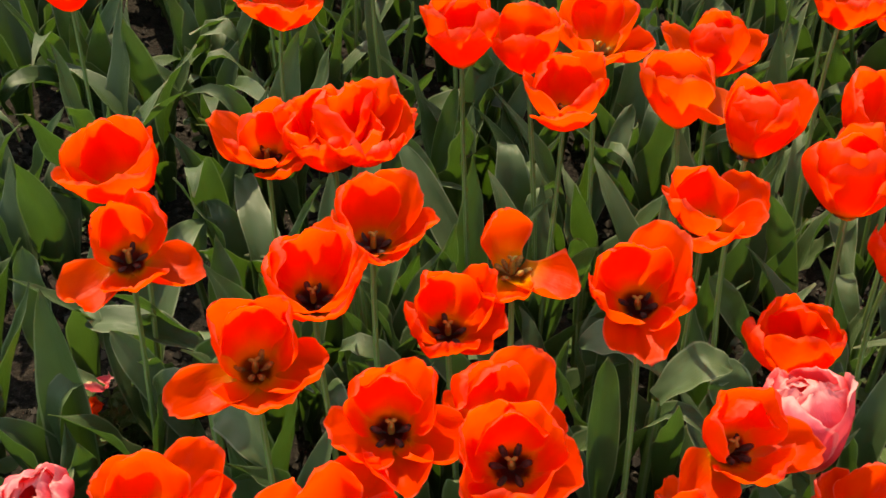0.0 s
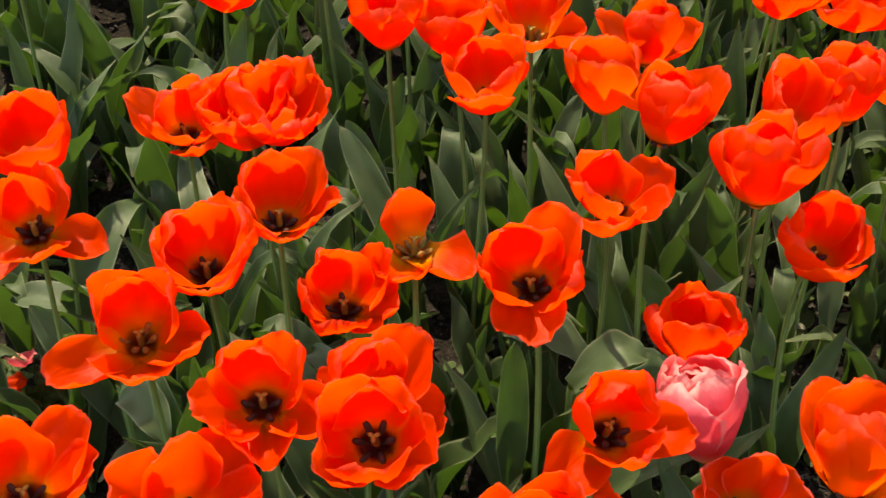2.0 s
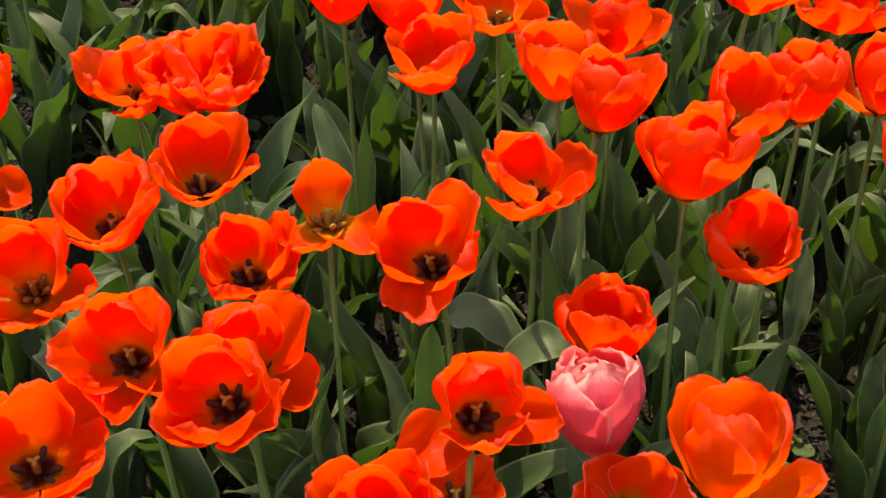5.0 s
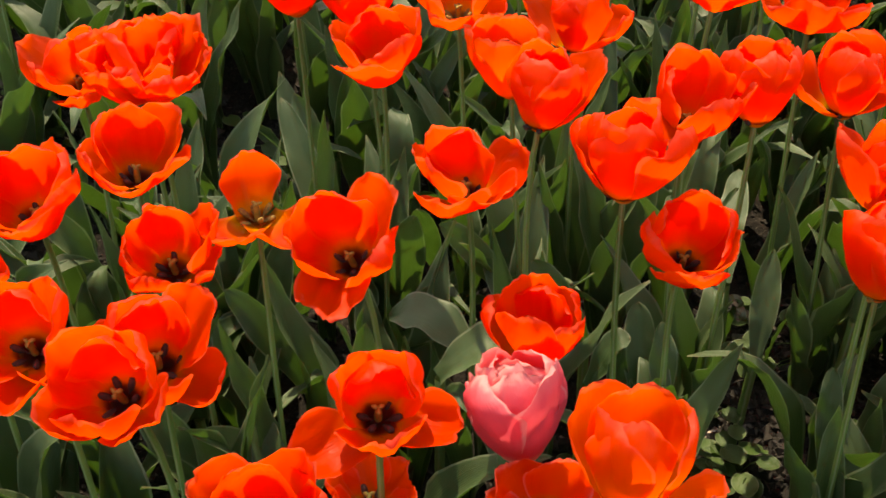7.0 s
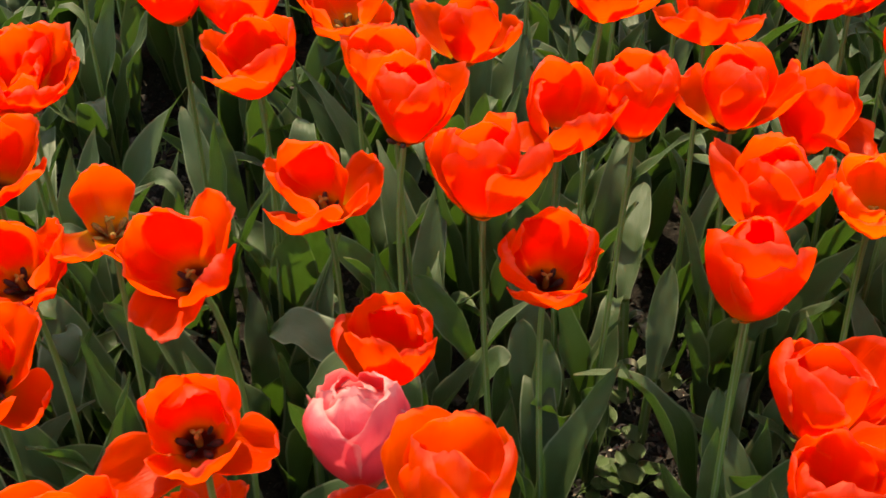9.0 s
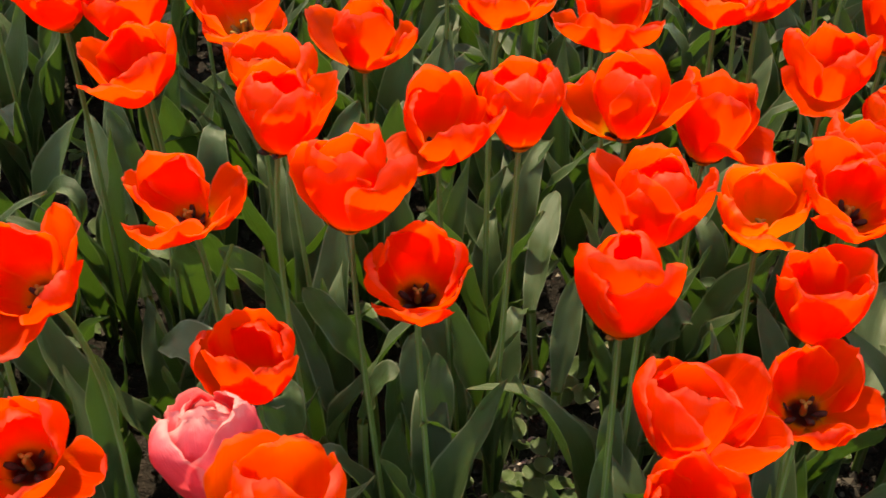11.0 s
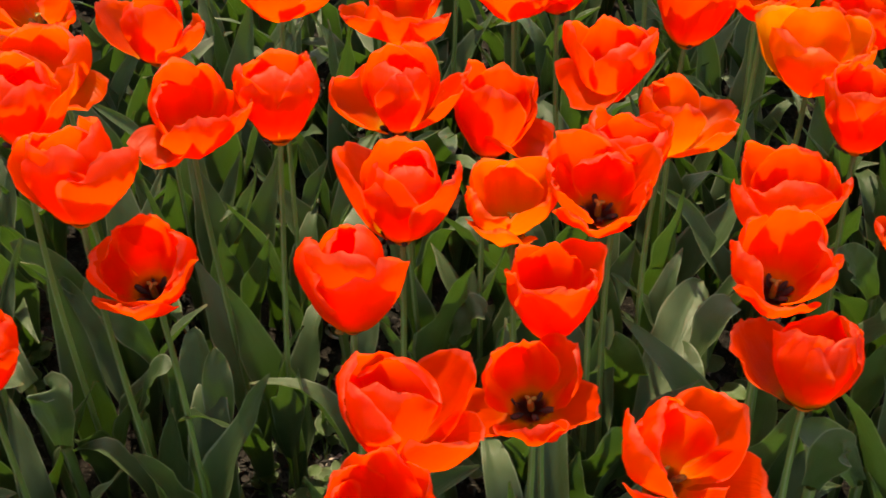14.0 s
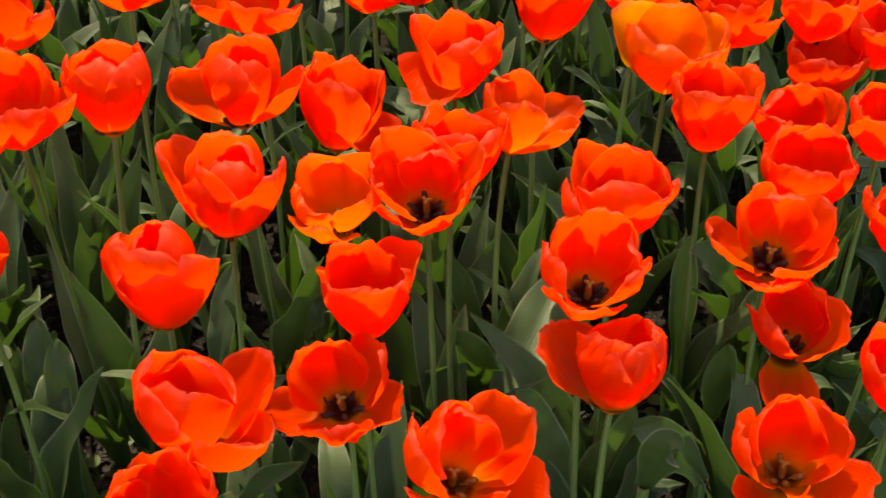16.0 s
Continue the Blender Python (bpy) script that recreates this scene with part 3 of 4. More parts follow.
# ---- tulips: begin ----
tulip(-0.524, 1.574, 0.430, -66, (35, 30, 25, 20, 25, 30), (0, 0), 1, "red")
tulip(-0.229, 1.574, 0.407, -76, (35, 48, 40, 25, 32, 42), (5, 8), 1, "red")
tulip(0.038, 1.330, 0.479, -85, (26, 22, 16, 12, 15, 20), (5, 0), 1.1, "red")
tulip(0.116, 1.341, 0.465, -89, (28, 26, 26, 20, 30, 34), (0, -5), 1, "red")
tulip(0.203, 1.436, 0.439, -93, (58, 66, 30, 24, 30, 38), (10, 0), 1.05, "flame")
tulip(0.158, 1.267, 0.440, -91, (42, 28, 20, 14, 18, 28), (8, 0), 1.1, "red")
tulip(0.295, 1.305, 0.417, -97, (24, 150, 22, 16, 18, 22), (-2, -4), 1.14, "orange")
tulip(0.349, 1.430, 0.417, -99, (18, 52, 16, 12, 46, 16), (-2, 0), 1.06, "red", turn=30)
tulip(0.350, 1.166, 0.460, -101, (12, 18, 24, 14, 16, 16), (-3, 8), 1.14, "red")
tulip(0.445, 1.095, 0.435, -106, (12, 30, 10, 10, 26, 12), (-2, 0), 1.24, "red", turn=30)
tulip(0.490, 1.229, 0.438, -68, (34, 42, 22, 12, 14, 150), (6, 0), 1.06, "red", turn=18)
tulip(0.560, 1.278, 0.430, -73, (16, 17, 16, 13, 16, 22), (-8, 3), 1.12, "red")
tulip(0.499, 1.447, 0.482, -83, (35, 50, 32, 25, 28, 38), (5, 5), 1, "red")
tulip(0.612, 1.516, 0.434, -89, (32, 60, 28, 16, 24, 58), (5, 0), 1, "red")
tulip(-0.176, 1.198, 0.419, -74, (44, 34, 16, 12, 48, 30), (18, 0), 0.98, "red", turn=15)
tulip(-0.098, 1.190, 0.424, -84, (34, 36, 28, 22, 26, 32), (6, -2), 1.12, "red", ruffle=1.7)
tulip(-0.072, 1.184, 0.438, -46, (46, 36, 24, 20, 24, 38), (14, 0), 1.08, "red", ruffle=1.6)
tulip(-0.318, 1.128, 0.420, -60, (32, 28, 20, 14, 20, 34), (10, -10), 1.16, "red")
tulip(-0.289, 1.024, 0.403, -66, (55, 84, 25, 8, 18, 86), (20, 0), 1.02, "red")
tulip(-0.040, 1.057, 0.405, -72, (54, 48, 24, 14, 20, 40), (6, 2), 1.0, "red")
tulip(-0.084, 0.946, 0.420, -75, (34, 30, 20, 10, 18, 25), (15, 0), 1.13, "red")
tulip(-0.125, 0.861, 0.406, -71, (48, 60, 20, 10, 18, 82), (20, 0), 1.1, "flame")
tulip(0.044, 0.956, 0.377, -84, (35, 50, 28, 12, 15, 32), (18, 0), 0.95, "red")
tulip(0.105, 1.018, 0.406, -88, (78, 84, None, None, 12, None), (0, 0), 0.96, "flame", turn=-15)
tulip(0.225, 0.952, 0.420, -95, (130, 36, 30, 14, 16, 24), (25, -5), 1.07, "red", turn=14)
tulip(0.299, 1.076, 0.425, -99, (46, 48, 54, 14, 16, 24), (15, 0), 1, "red")
tulip(0.388, 0.985, 0.318, -105, (20, 30, 18, 10, 16, 36), (0, 0), 1.04, "red")
tulip(0.293, 0.795, 0.393, -68, (34, 70, 18, 8, 14, 74), (20, 0), 0.98, "red")
tulip(0.008, 0.778, 0.418, -79, (58, 66, 20, 8, 16, 40), (20, 0), 1.0, "red")
tulip(0.089, 0.825, 0.380, -58, (52, 72, 24, 10, 20, 35), (18, 0), 1.05, "red", turn=-16)
tulip(0.110, 0.737, 0.425, -87, (30, 40, 24, 14, 20, 35), (28, -3), 0.98, "red")
tulip(-0.175, 0.696, 0.374, -59, (40, 50, 48, 16, 25, 38), (15, 0), 1.05, "red")
tulip(-0.038, 0.682, 0.378, -58, (40, 48, 50, 18, 28, 38), (18, 0), 1.05, "red")
tulip(0.426, 0.828, 0.265, -97, (45, 42, 38, 30, 32, 42), (18, 5), 0.9, "rim")
tulip(0.506, 1.093, 0.364, -81, (32, 26, 18, 12, 16, 26), (20, 4), 1.07, "red")
tulip(0.494, 0.778, 0.362, -88, (8, 62, 22, 12, 18, 10), (-8, 0), 1.2, "orange", ruffle=1.0)
tulip(0.236, 0.687, 0.350, -63, (30, 28, 24, 14, 24, 30), (10, 0), 1.05, "red")
tulip(0.272, 0.820, 0.260, -70, (50, 50, 40, 40, 40, 50), (10, 0), 0.62, "red")
tulip(0.701, 1.225, 0.371, -93, (12, 30, 10, 10, 28, 14), (-2, 0), 1.26, "red", turn=30)
tulip(0.690, 1.109, 0.352, -93, (10, 24, 4, 2, 2, 16), (0, 0), 1.36, "flame")
tulip(0.737, 1.419, 0.357, -84, (14, 150, 22, 14, 14, 16), (-3, 5), 1.233, "red")
tulip(0.655, 1.370, 0.402, -79, (14, 48, 14, 12, 52, 14), (-2, 0), 1.129, "red", turn=30)
tulip(0.801, 1.258, 0.376, -86, (48, 26, 20, 14, 22, 34), (8, 0), 0.961, "yellow")
tulip(0.879, 1.279, 0.392, -91, (38, 34, 26, 14, 22, 30), (16, 4), 1.045, "red")
tulip(0.889, 1.339, 0.382, -76, (16, 22, 24, 16, 20, 24), (-2, 5), 1.097, "red")
tulip(0.923, 1.434, 0.376, -79, (18, 50, 58, 16, 18, 20), (-2, 8), 1.045, "orange")
tulip(0.854, 1.473, 0.410, -90, (18, 22, 24, 14, 22, 148), (-2, 3), 1.129, "red", turn=35)
tulip(0.923, 1.604, 0.422, -93, (16, 20, 22, 16, 20, 20), (-2, 5), 1.212, "red")
tulip(0.727, 1.586, 0.446, -93, (36, 45, 32, 22, 26, 36), (5, 0), 1.045, "red")
tulip(0.774, 1.602, 0.450, -86, (32, 34, 28, 22, 28, 32), (5, 0), 0.993, "red")
tulip(0.857, 1.158, 0.340, -70, (20, 20, 20, 14, 18, 22), (0, 4), 1.12, "red")
tulip(0.857, 1.093, 0.306, -90, (35, 45, 30, 16, 18, 62), (20, 0), 0.96, "red", turn=15)
tulip(0.759, 0.999, 0.315, -81, (10, 62, 36, 14, 22, 18), (-6, 2), 1.22, "red")
tulip(0.777, 0.910, 0.294, -82, (20, 22, 22, 20, 22, 22), (-8, 0), 1.045, "red")
tulip(0.976, 1.013, 0.330, -75, (40, 64, 48, 12, 8, 20), (12, 4), 1.12, "flame")
tulip(1.045, 1.209, 0.379, -83, (38, 30, 22, 12, 18, 30), (10, 3), 1.045, "red")
tulip(1.082, 1.132, 0.330, -85, (10, 14, 16, 14, 56, 16), (-6, 4), 1.06, "red", ruffle=1.3)
tulip(1.049, 1.343, 0.354, -85, (20, 30, 26, 14, 20, 46), (0, 0), 1.2, "red")
tulip(1.199, 1.374, 0.329, -93, (45, 36, 26, 14, 22, 42), (18, 2), 1.066, "red")
tulip(1.227, 1.313, 0.272, -95, (96, 28, 12, 6, 10, 26), (10, 0), 1.04, "red", turn=15)
tulip(1.234, 1.172, 0.246, -97, (66, 56, 24, 10, 12, 30), (8, 0), 1.149, "flame")
tulip(1.223, 1.482, 0.327, -94, (24, 30, 22, 16, 18, 24), (5, 0), 1.149, "red")
tulip(1.212, 1.621, 0.302, -93, (24, 30, 22, 16, 18, 24), (5, 0), 1.149, "red")
tulip(1.120, 1.520, 0.358, -89, (18, 22, 20, 14, 16, 20), (-2, 0), 1.17, "red")
tulip(1.064, 1.603, 0.380, -86, (26, 38, 32, 18, 30, 26), (5, 0), 1.254, "yellow", gold=True)
tulip(1.006, 1.783, 0.382, -84, (40, 40, 35, 25, 35, 40), (5, 0), 1.045, "red")
tulip(1.123, 1.818, 0.336, -89, (26, 45, 24, 16, 18, 26), (0, 0), 1.097, "red")
tulip(1.217, 1.751, 0.390, -93, (24, 30, 22, 16, 18, 24), (5, 0), 1.045, "red")
tulip(1.235, 1.718, 0.329, -94, (24, 30, 22, 16, 18, 24), (5, 0), 1.149, "red")
tulip(1.295, 1.741, 0.370, -97, (24, 30, 22, 16, 18, 24), (5, 0), 1.045, "red")
tulip(1.297, 1.554, 0.360, -98, (24, 30, 22, 16, 18, 24), (5, 0), 1.045, "red")
tulip(1.325, 1.422, 0.330, -100, (24, 30, 22, 16, 18, 24), (5, 0), 1.045, "red")
tulip(1.323, 1.242, 0.290, -102, (24, 30, 22, 16, 18, 24), (5, 0), 1.045, "red")
tulip(0.396, 0.881, 0.288, -75, (16, 20, 14, 10, 14, 22), (-16, -8), 1.36, "pink")
tulip(-0.295, 0.727, 0.325, -58, (16, 20, 14, 10, 14, 20), (8, 0), 1.0, "pink")
# added at random, heads meant to be out of view: for stems and shade
tulip(1.150, 2.092, 0.456, -91, (35, 27, 24, 20, 21, 37), (-8, 2), 1.04, "red", leaves=2)
tulip(1.144, 2.395, 0.465, -63, (35, 18, 26, 33, 35, 38), (-7, 4), 1.00, "red", leaves=2)
tulip(-0.386, 1.946, 0.438, -60, (30, 39, 29, 21, 21, 23), (-7, -5), 1.00, "red", leaves=2)
tulip(-0.757, 2.087, 0.400, -65, (34, 18, 40, 38, 28, 39), (-5, 1), 1.00, "red", leaves=2)
tulip(-0.636, 1.843, 0.410, -106, (39, 29, 18, 40, 24, 22), (4, 0), 1.02, "red", leaves=2)
tulip(0.342, 1.800, 0.449, -118, (22, 38, 16, 29, 17, 28), (7, -4), 0.98, "red", leaves=2)
tulip(-0.015, 2.248, 0.440, -93, (39, 19, 35, 16, 19, 40), (-2, -2), 1.02, "red", leaves=2)
tulip(0.477, 1.837, 0.454, -63, (18, 20, 33, 16, 32, 18), (7, -2), 1.03, "red", leaves=2)
tulip(-0.181, 2.018, 0.422, -95, (22, 36, 40, 18, 38, 34), (-4, -3), 1.09, "red", leaves=2)
tulip(0.263, 2.285, 0.430, -74, (17, 17, 24, 33, 37, 35), (-4, 0), 1.07, "red", leaves=2)
tulip(-0.819, 2.249, 0.430, -84, (17, 19, 38, 28, 23, 21), (8, -7), 1.07, "red", leaves=2)
tulip(0.335, 2.193, 0.420, -66, (37, 32, 34, 34, 40, 38), (-6, 3), 0.99, "red", leaves=2)
tulip(1.287, 1.843, 0.454, -64, (34, 27, 30, 22, 28, 22), (-8, 4), 1.08, "red", leaves=2)
tulip(0.908, 2.160, 0.453, -99, (16, 29, 19, 22, 23, 30), (0, 2), 1.08, "red", leaves=2)
tulip(1.236, 1.961, 0.448, -101, (36, 25, 19, 32, 17, 16), (4, 5), 1.04, "red", leaves=2)
tulip(0.857, 2.276, 0.456, -75, (40, 23, 34, 39, 18, 29), (-1, -5), 1.10, "red", leaves=2)
tulip(0.847, 1.830, 0.452, -95, (32, 27, 33, 27, 20, 37), (1, -3), 1.06, "red", leaves=2)
tulip(0.984, 2.326, 0.468, -64, (24, 16, 17, 21, 24, 21), (-5, -4), 0.98, "red", leaves=2)
tulip(0.993, 1.953, 0.450, -117, (30, 22, 28, 25, 35, 16), (3, 1), 1.00, "red", leaves=2)
tulip(-0.617, 2.194, 0.455, -85, (24, 20, 18, 39, 33, 25), (-5, -6), 1.03, "red", leaves=2)
tulip(0.913, 2.052, 0.429, -111, (38, 33, 40, 28, 34, 21), (0, 7), 1.02, "red", leaves=2)
tulip(1.252, 2.093, 0.445, -61, (17, 24, 32, 20, 21, 36), (-6, -3), 1.07, "red", leaves=2)
tulip(0.806, 2.152, 0.403, -106, (16, 22, 21, 31, 30, 34), (4, -6), 1.00, "red", leaves=2)
tulip(0.747, 1.861, 0.441, -90, (34, 24, 33, 18, 36, 16), (5, 1), 1.04, "red", leaves=2)
tulip(-0.287, 1.885, 0.429, -86, (36, 18, 36, 34, 33, 25), (-6, -1), 1.07, "red", leaves=2)
tulip(0.188, 1.857, 0.416, -114, (19, 38, 31, 30, 17, 31), (-7, -8), 1.02, "red", leaves=2)
tulip(-0.161, 1.895, 0.469, -64, (30, 23, 27, 39, 34, 35), (7, -1), 0.98, "red", leaves=2)
tulip(1.274, 2.388, 0.417, -82, (18, 35, 17, 37, 29, 29), (-6, -6), 1.00, "red", leaves=2)
tulip(0.289, 2.003, 0.425, -82, (40, 21, 18, 18, 16, 27), (7, 7), 0.98, "red", leaves=2)
tulip(0.681, 2.208, 0.403, -71, (18, 26, 18, 26, 16, 30), (6, -4), 1.10, "red", leaves=2)
tulip(0.541, 2.344, 0.401, -90, (20, 19, 27, 37, 23, 30), (-4, -2), 1.10, "red", leaves=2)
tulip(0.192, 2.160, 0.420, -114, (19, 17, 19, 18, 36, 18), (3, -5), 1.07, "red", leaves=2)
tulip(0.552, 1.954, 0.435, -91, (36, 32, 22, 27, 36, 18), (-1, -8), 1.01, "red", leaves=2)
tulip(-0.938, 2.271, 0.416, -87, (37, 22, 16, 30, 24, 35), (-8, -5), 1.04, "red", leaves=2)
tulip(1.304, 2.279, 0.446, -94, (17, 24, 31, 26, 35, 23), (-7, 0), 1.00, "red", leaves=2)
tulip(1.024, 2.448, 0.403, -118, (21, 27, 28, 16, 25, 19), (-8, 2), 1.03, "red", leaves=2)
tulip(0.368, 2.070, 0.466, -94, (35, 26, 31, 34, 27, 28), (5, -2), 0.99, "red", leaves=2)
tulip(0.560, 1.750, 0.418, -101, (30, 30, 35, 34, 30, 30), (4, -3), 1.02, "red", leaves=2)
tulip(0.453, 2.213, 0.409, -117, (26, 18, 21, 26, 33, 16), (-2, -2), 1.07, "red", leaves=2)
tulip(0.001, 1.723, 0.452, -78, (20, 36, 18, 26, 30, 35), (4, -2), 1.06, "red", leaves=2)
tulip(-0.458, 2.147, 0.408, -71, (26, 18, 16, 37, 33, 29), (7, -1), 1.08, "red", leaves=2)
tulip(0.912, 2.424, 0.457, -100, (40, 32, 32, 19, 30, 38), (-8, 1), 1.09, "red", leaves=2)
tulip(-0.117, 1.723, 0.443, -107, (18, 23, 16, 26, 17, 18), (-4, 2), 1.00, "red", leaves=2)
tulip(0.046, 1.831, 0.410, -114, (32, 28, 36, 28, 28, 34), (8, -4), 1.04, "red", leaves=2)
tulip(0.627, 2.063, 0.452, -98, (27, 24, 22, 26, 28, 34), (-3, -3), 1.05, "red", leaves=2)
tulip(-0.290, 1.741, 0.411, -120, (25, 37, 16, 24, 31, 32), (5, -6), 1.01, "red", leaves=2)
shaped_leaf((0.560, 1.387, 0.140), (0.559, 1.536, 0.220), 0.046, rise=0.02, roll=-25)
shaped_leaf((0.482, 1.165, 0.100), (0.463, 1.220, 0.220), 0.045, rise=0.02)
shaped_leaf((0.504, 1.166, 0.100), (0.492, 1.204, 0.210), 0.04, rise=0.02, roll=25)
shaped_leaf((0.422, 1.153, 0.140), (0.462, 1.165, 0.210), 0.045, rise=0.04, roll=-45)
shaped_leaf((0.936, 1.336, 0.080), (0.980, 1.529, 0.150), 0.078, rise=0.03, roll=14, wave=0.9, fold=0.5)
shaped_leaf((0.984, 1.420, 0.120), (1.020, 1.454, 0.180), 0.06, rise=0.04, roll=-45, wave=0.3)
shaped_leaf((-0.216, 0.986, 0.240), (-0.144, 0.914, 0.220), 0.055, rise=0.06)
shaped_leaf((0.208, 0.997, 0.080), (0.208, 1.019, 0.300), 0.042, rise=0.01, fold=0.6)
shaped_leaf((-0.256, 1.062, 0.080), (-0.359, 1.094, 0.250), 0.05, rise=0.03)
shaped_leaf((-0.270, 1.145, 0.180), (-0.416, 1.152, 0.210), 0.055, rise=0.04, roll=38)
shaped_leaf((-0.509, 1.213, 0.080), (-0.521, 1.253, 0.250), 0.055, rise=0.01)
shaped_leaf((-0.516, 1.884, 0.100), (-0.615, 1.922, 0.220), 0.05, rise=0.05)
shaped_leaf((-0.349, 1.394, 0.100), (-0.328, 1.413, 0.220), 0.03, rise=0.01, fold=0.6)
shaped_leaf((0.406, 1.230, 0.140), (0.340, 1.216, 0.260), 0.04, rise=0.02)
shaped_leaf((0.010, 1.490, 0.100), (-0.060, 1.532, 0.260), 0.045, rise=0.03)
shaped_leaf((0.210, 1.522, 0.100), (0.273, 1.618, 0.270), 0.042, rise=0.02)
shaped_leaf((0.272, 1.065, 0.200), (0.351, 1.073, 0.240), 0.06, rise=0.05, roll=-35)
shaped_leaf((1.116, 1.229, 0.140), (1.143, 1.224, 0.200), 0.05, rise=0.05)
shaped_leaf((1.179, 1.562, 0.140), (1.122, 1.490, 0.240), 0.045, rise=0.04)
shaped_leaf((0.292, 1.145, 0.160), (0.186, 1.165, 0.190), 0.065, rise=0.06, roll=35)
shaped_leaf((0.002, 1.022, 0.120), (-0.029, 1.096, 0.200), 0.06, rise=0.08, roll=10)
shaped_leaf((0.088, 1.137, 0.080), (-0.001, 1.133, 0.220), 0.045, rise=0.03)
shaped_leaf((0.373, 1.207, 0.080), (0.275, 1.265, 0.220), 0.042, rise=0.02)
shaped_leaf((0.299, 1.298, 0.140), (0.221, 1.262, 0.260), 0.04, rise=0.03)
shaped_leaf((0.363, 1.092, 0.140), (0.350, 1.111, 0.200), 0.06, rise=0.05)
shaped_leaf((0.461, 1.199, 0.060), (0.475, 1.225, 0.200), 0.032, rise=0.01)
shaped_leaf((0.452, 1.169, 0.060), (0.450, 1.190, 0.200), 0.03, rise=0.01, roll=-20)
shaped_leaf((0.715, 1.349, 0.140), (0.749, 1.370, 0.180), 0.055, rise=0.04, roll=-45)
shaped_leaf((0.194, 1.340, 0.140), (0.184, 1.302, 0.250), 0.04, rise=0.01)
shaped_leaf((0.607, 1.316, 0.080), (0.611, 1.391, 0.200), 0.04, rise=0.01)
shaped_leaf((0.690, 1.161, 0.060), (0.682, 1.206, 0.180), 0.034, rise=0.01)
shaped_leaf((0.065, 1.345, 0.100), (-0.058, 1.481, 0.280), 0.05, rise=0.02)
shaped_leaf((-0.025, 1.595, 0.120), (0.014, 1.607, 0.300), 0.035, rise=0.01)
shaped_leaf((0.997, 1.338, 0.080), (0.960, 1.440, 0.120), 0.06, rise=0.02, roll=-15)
shaped_leaf((1.095, 1.265, 0.060), (1.141, 1.293, 0.130), 0.06, rise=0.03, roll=-45)
shaped_leaf((1.171, 1.405, 0.080), (1.177, 1.395, 0.200), 0.04, rise=0.01)
shaped_leaf((0.894, 1.448, 0.080), (0.859, 1.445, 0.220), 0.034, rise=0.01)
shaped_leaf((1.034, 1.264, 0.060), (0.976, 1.267, 0.200), 0.055, rise=0.02, roll=30)
shaped_leaf((1.172, 1.308, 0.080), (1.095, 1.271, 0.180), 0.05, rise=0.03)
shaped_leaf((1.160, 1.609, 0.100), (1.100, 1.635, 0.140), 0.06, rise=0.03, roll=30)
weeds = random.Random(3)
weed(0.516, 1.392, 1, weeds)
weed(0.516, 1.357, 1.1, weeds)
weed(0.570, 1.342, 1.2, weeds)
weed(0.499, 1.306, 1.1, weeds)
weed(0.558, 1.253, 1, weeds)
weed(0.610, 1.265, 1.3, weeds)
weed(0.548, 1.238, 1, weeds)
weed(-0.624, 1.592, 1.3, weeds)
weed(-0.577, 1.540, 1.1, weeds)
weed(-0.591, 1.489, 1.2, weeds)
weed(-0.500, 1.583, 1.1, weeds)
weed(-0.442, 1.811, 1.2, weeds)
weed(-0.368, 1.631, 1.1, weeds)
weed(-0.327, 1.560, 1, weeds)
weed(-0.065, 1.491, 1.2, weeds)
weed(0.180, 1.319, 1, weeds)
weed(0.563, 1.302, 1.4, weeds)
weed(0.531, 1.219, 1.2, weeds)
weed(-0.383, 1.128, 1.6, weeds)
weed(-0.409, 1.088, 1.4, weeds)
weed(-0.390, 1.204, 1.5, weeds)
weed(0.039, 1.852, 1, weeds)
weed(-0.035, 1.418, 1, weeds)
weed(0.603, 1.253, 1.4, weeds)
weed(-0.048, 1.366, 1, weeds)
weed(0.033, 1.572, 1, weeds)
weed(-0.417, 1.783, 1, weeds)
weed(-0.591, 1.821, 1, weeds)
weed(-0.542, 1.863, 0.9, weeds)
weed(-0.365, 1.452, 1.1, weeds)
weed(0.162, 1.282, 1, weeds)
weed(0.139, 1.296, 1.1, weeds)
weed(1.159, 1.690, 1, weeds)
weed(1.163, 1.725, 1.1, weeds)
weed(0.630, 1.543, 1, weeds)
withered_leaf(0.542, 1.406, 0.15, 20, weeds)
withered_leaf(0.567, 1.438, 0.14, -60, weeds)
withered_leaf(0.444, 1.291, 0.17, 200, weeds)
withered_leaf(0.617, 1.481, 0.13, 100, weeds)
withered_leaf(0.581, 1.398, 0.15, 170, weeds)
withered_leaf(0.708, 1.506, 0.15, 10, weeds)
withered_leaf(0.625, 1.431, 0.14, -30, weeds)
withered_leaf(-0.033, 1.258, 0.16, 60, weeds)
withered_leaf(1.194, 1.596, 0.14, 150, weeds)
withered_leaf(0.543, 1.340, 0.14, 0, weeds)
fallen_petal(-0.703, 1.976, 0.118, 200, petal_dry, "pale dry tulip petal curled on the soil")
fallen_petal(-0.480, 1.128, 0.160, -20, petal_flame, "fallen orange and yellow petal caught among leaves")
fallen_petal(-0.420, 1.125, 0.140, -30, petal_pink, "fallen pink petal lying low among leaves")
fallen_petal(-0.447, 1.095, 0.100, 10, petal_red, "fallen dark red petal lying low among leaves")
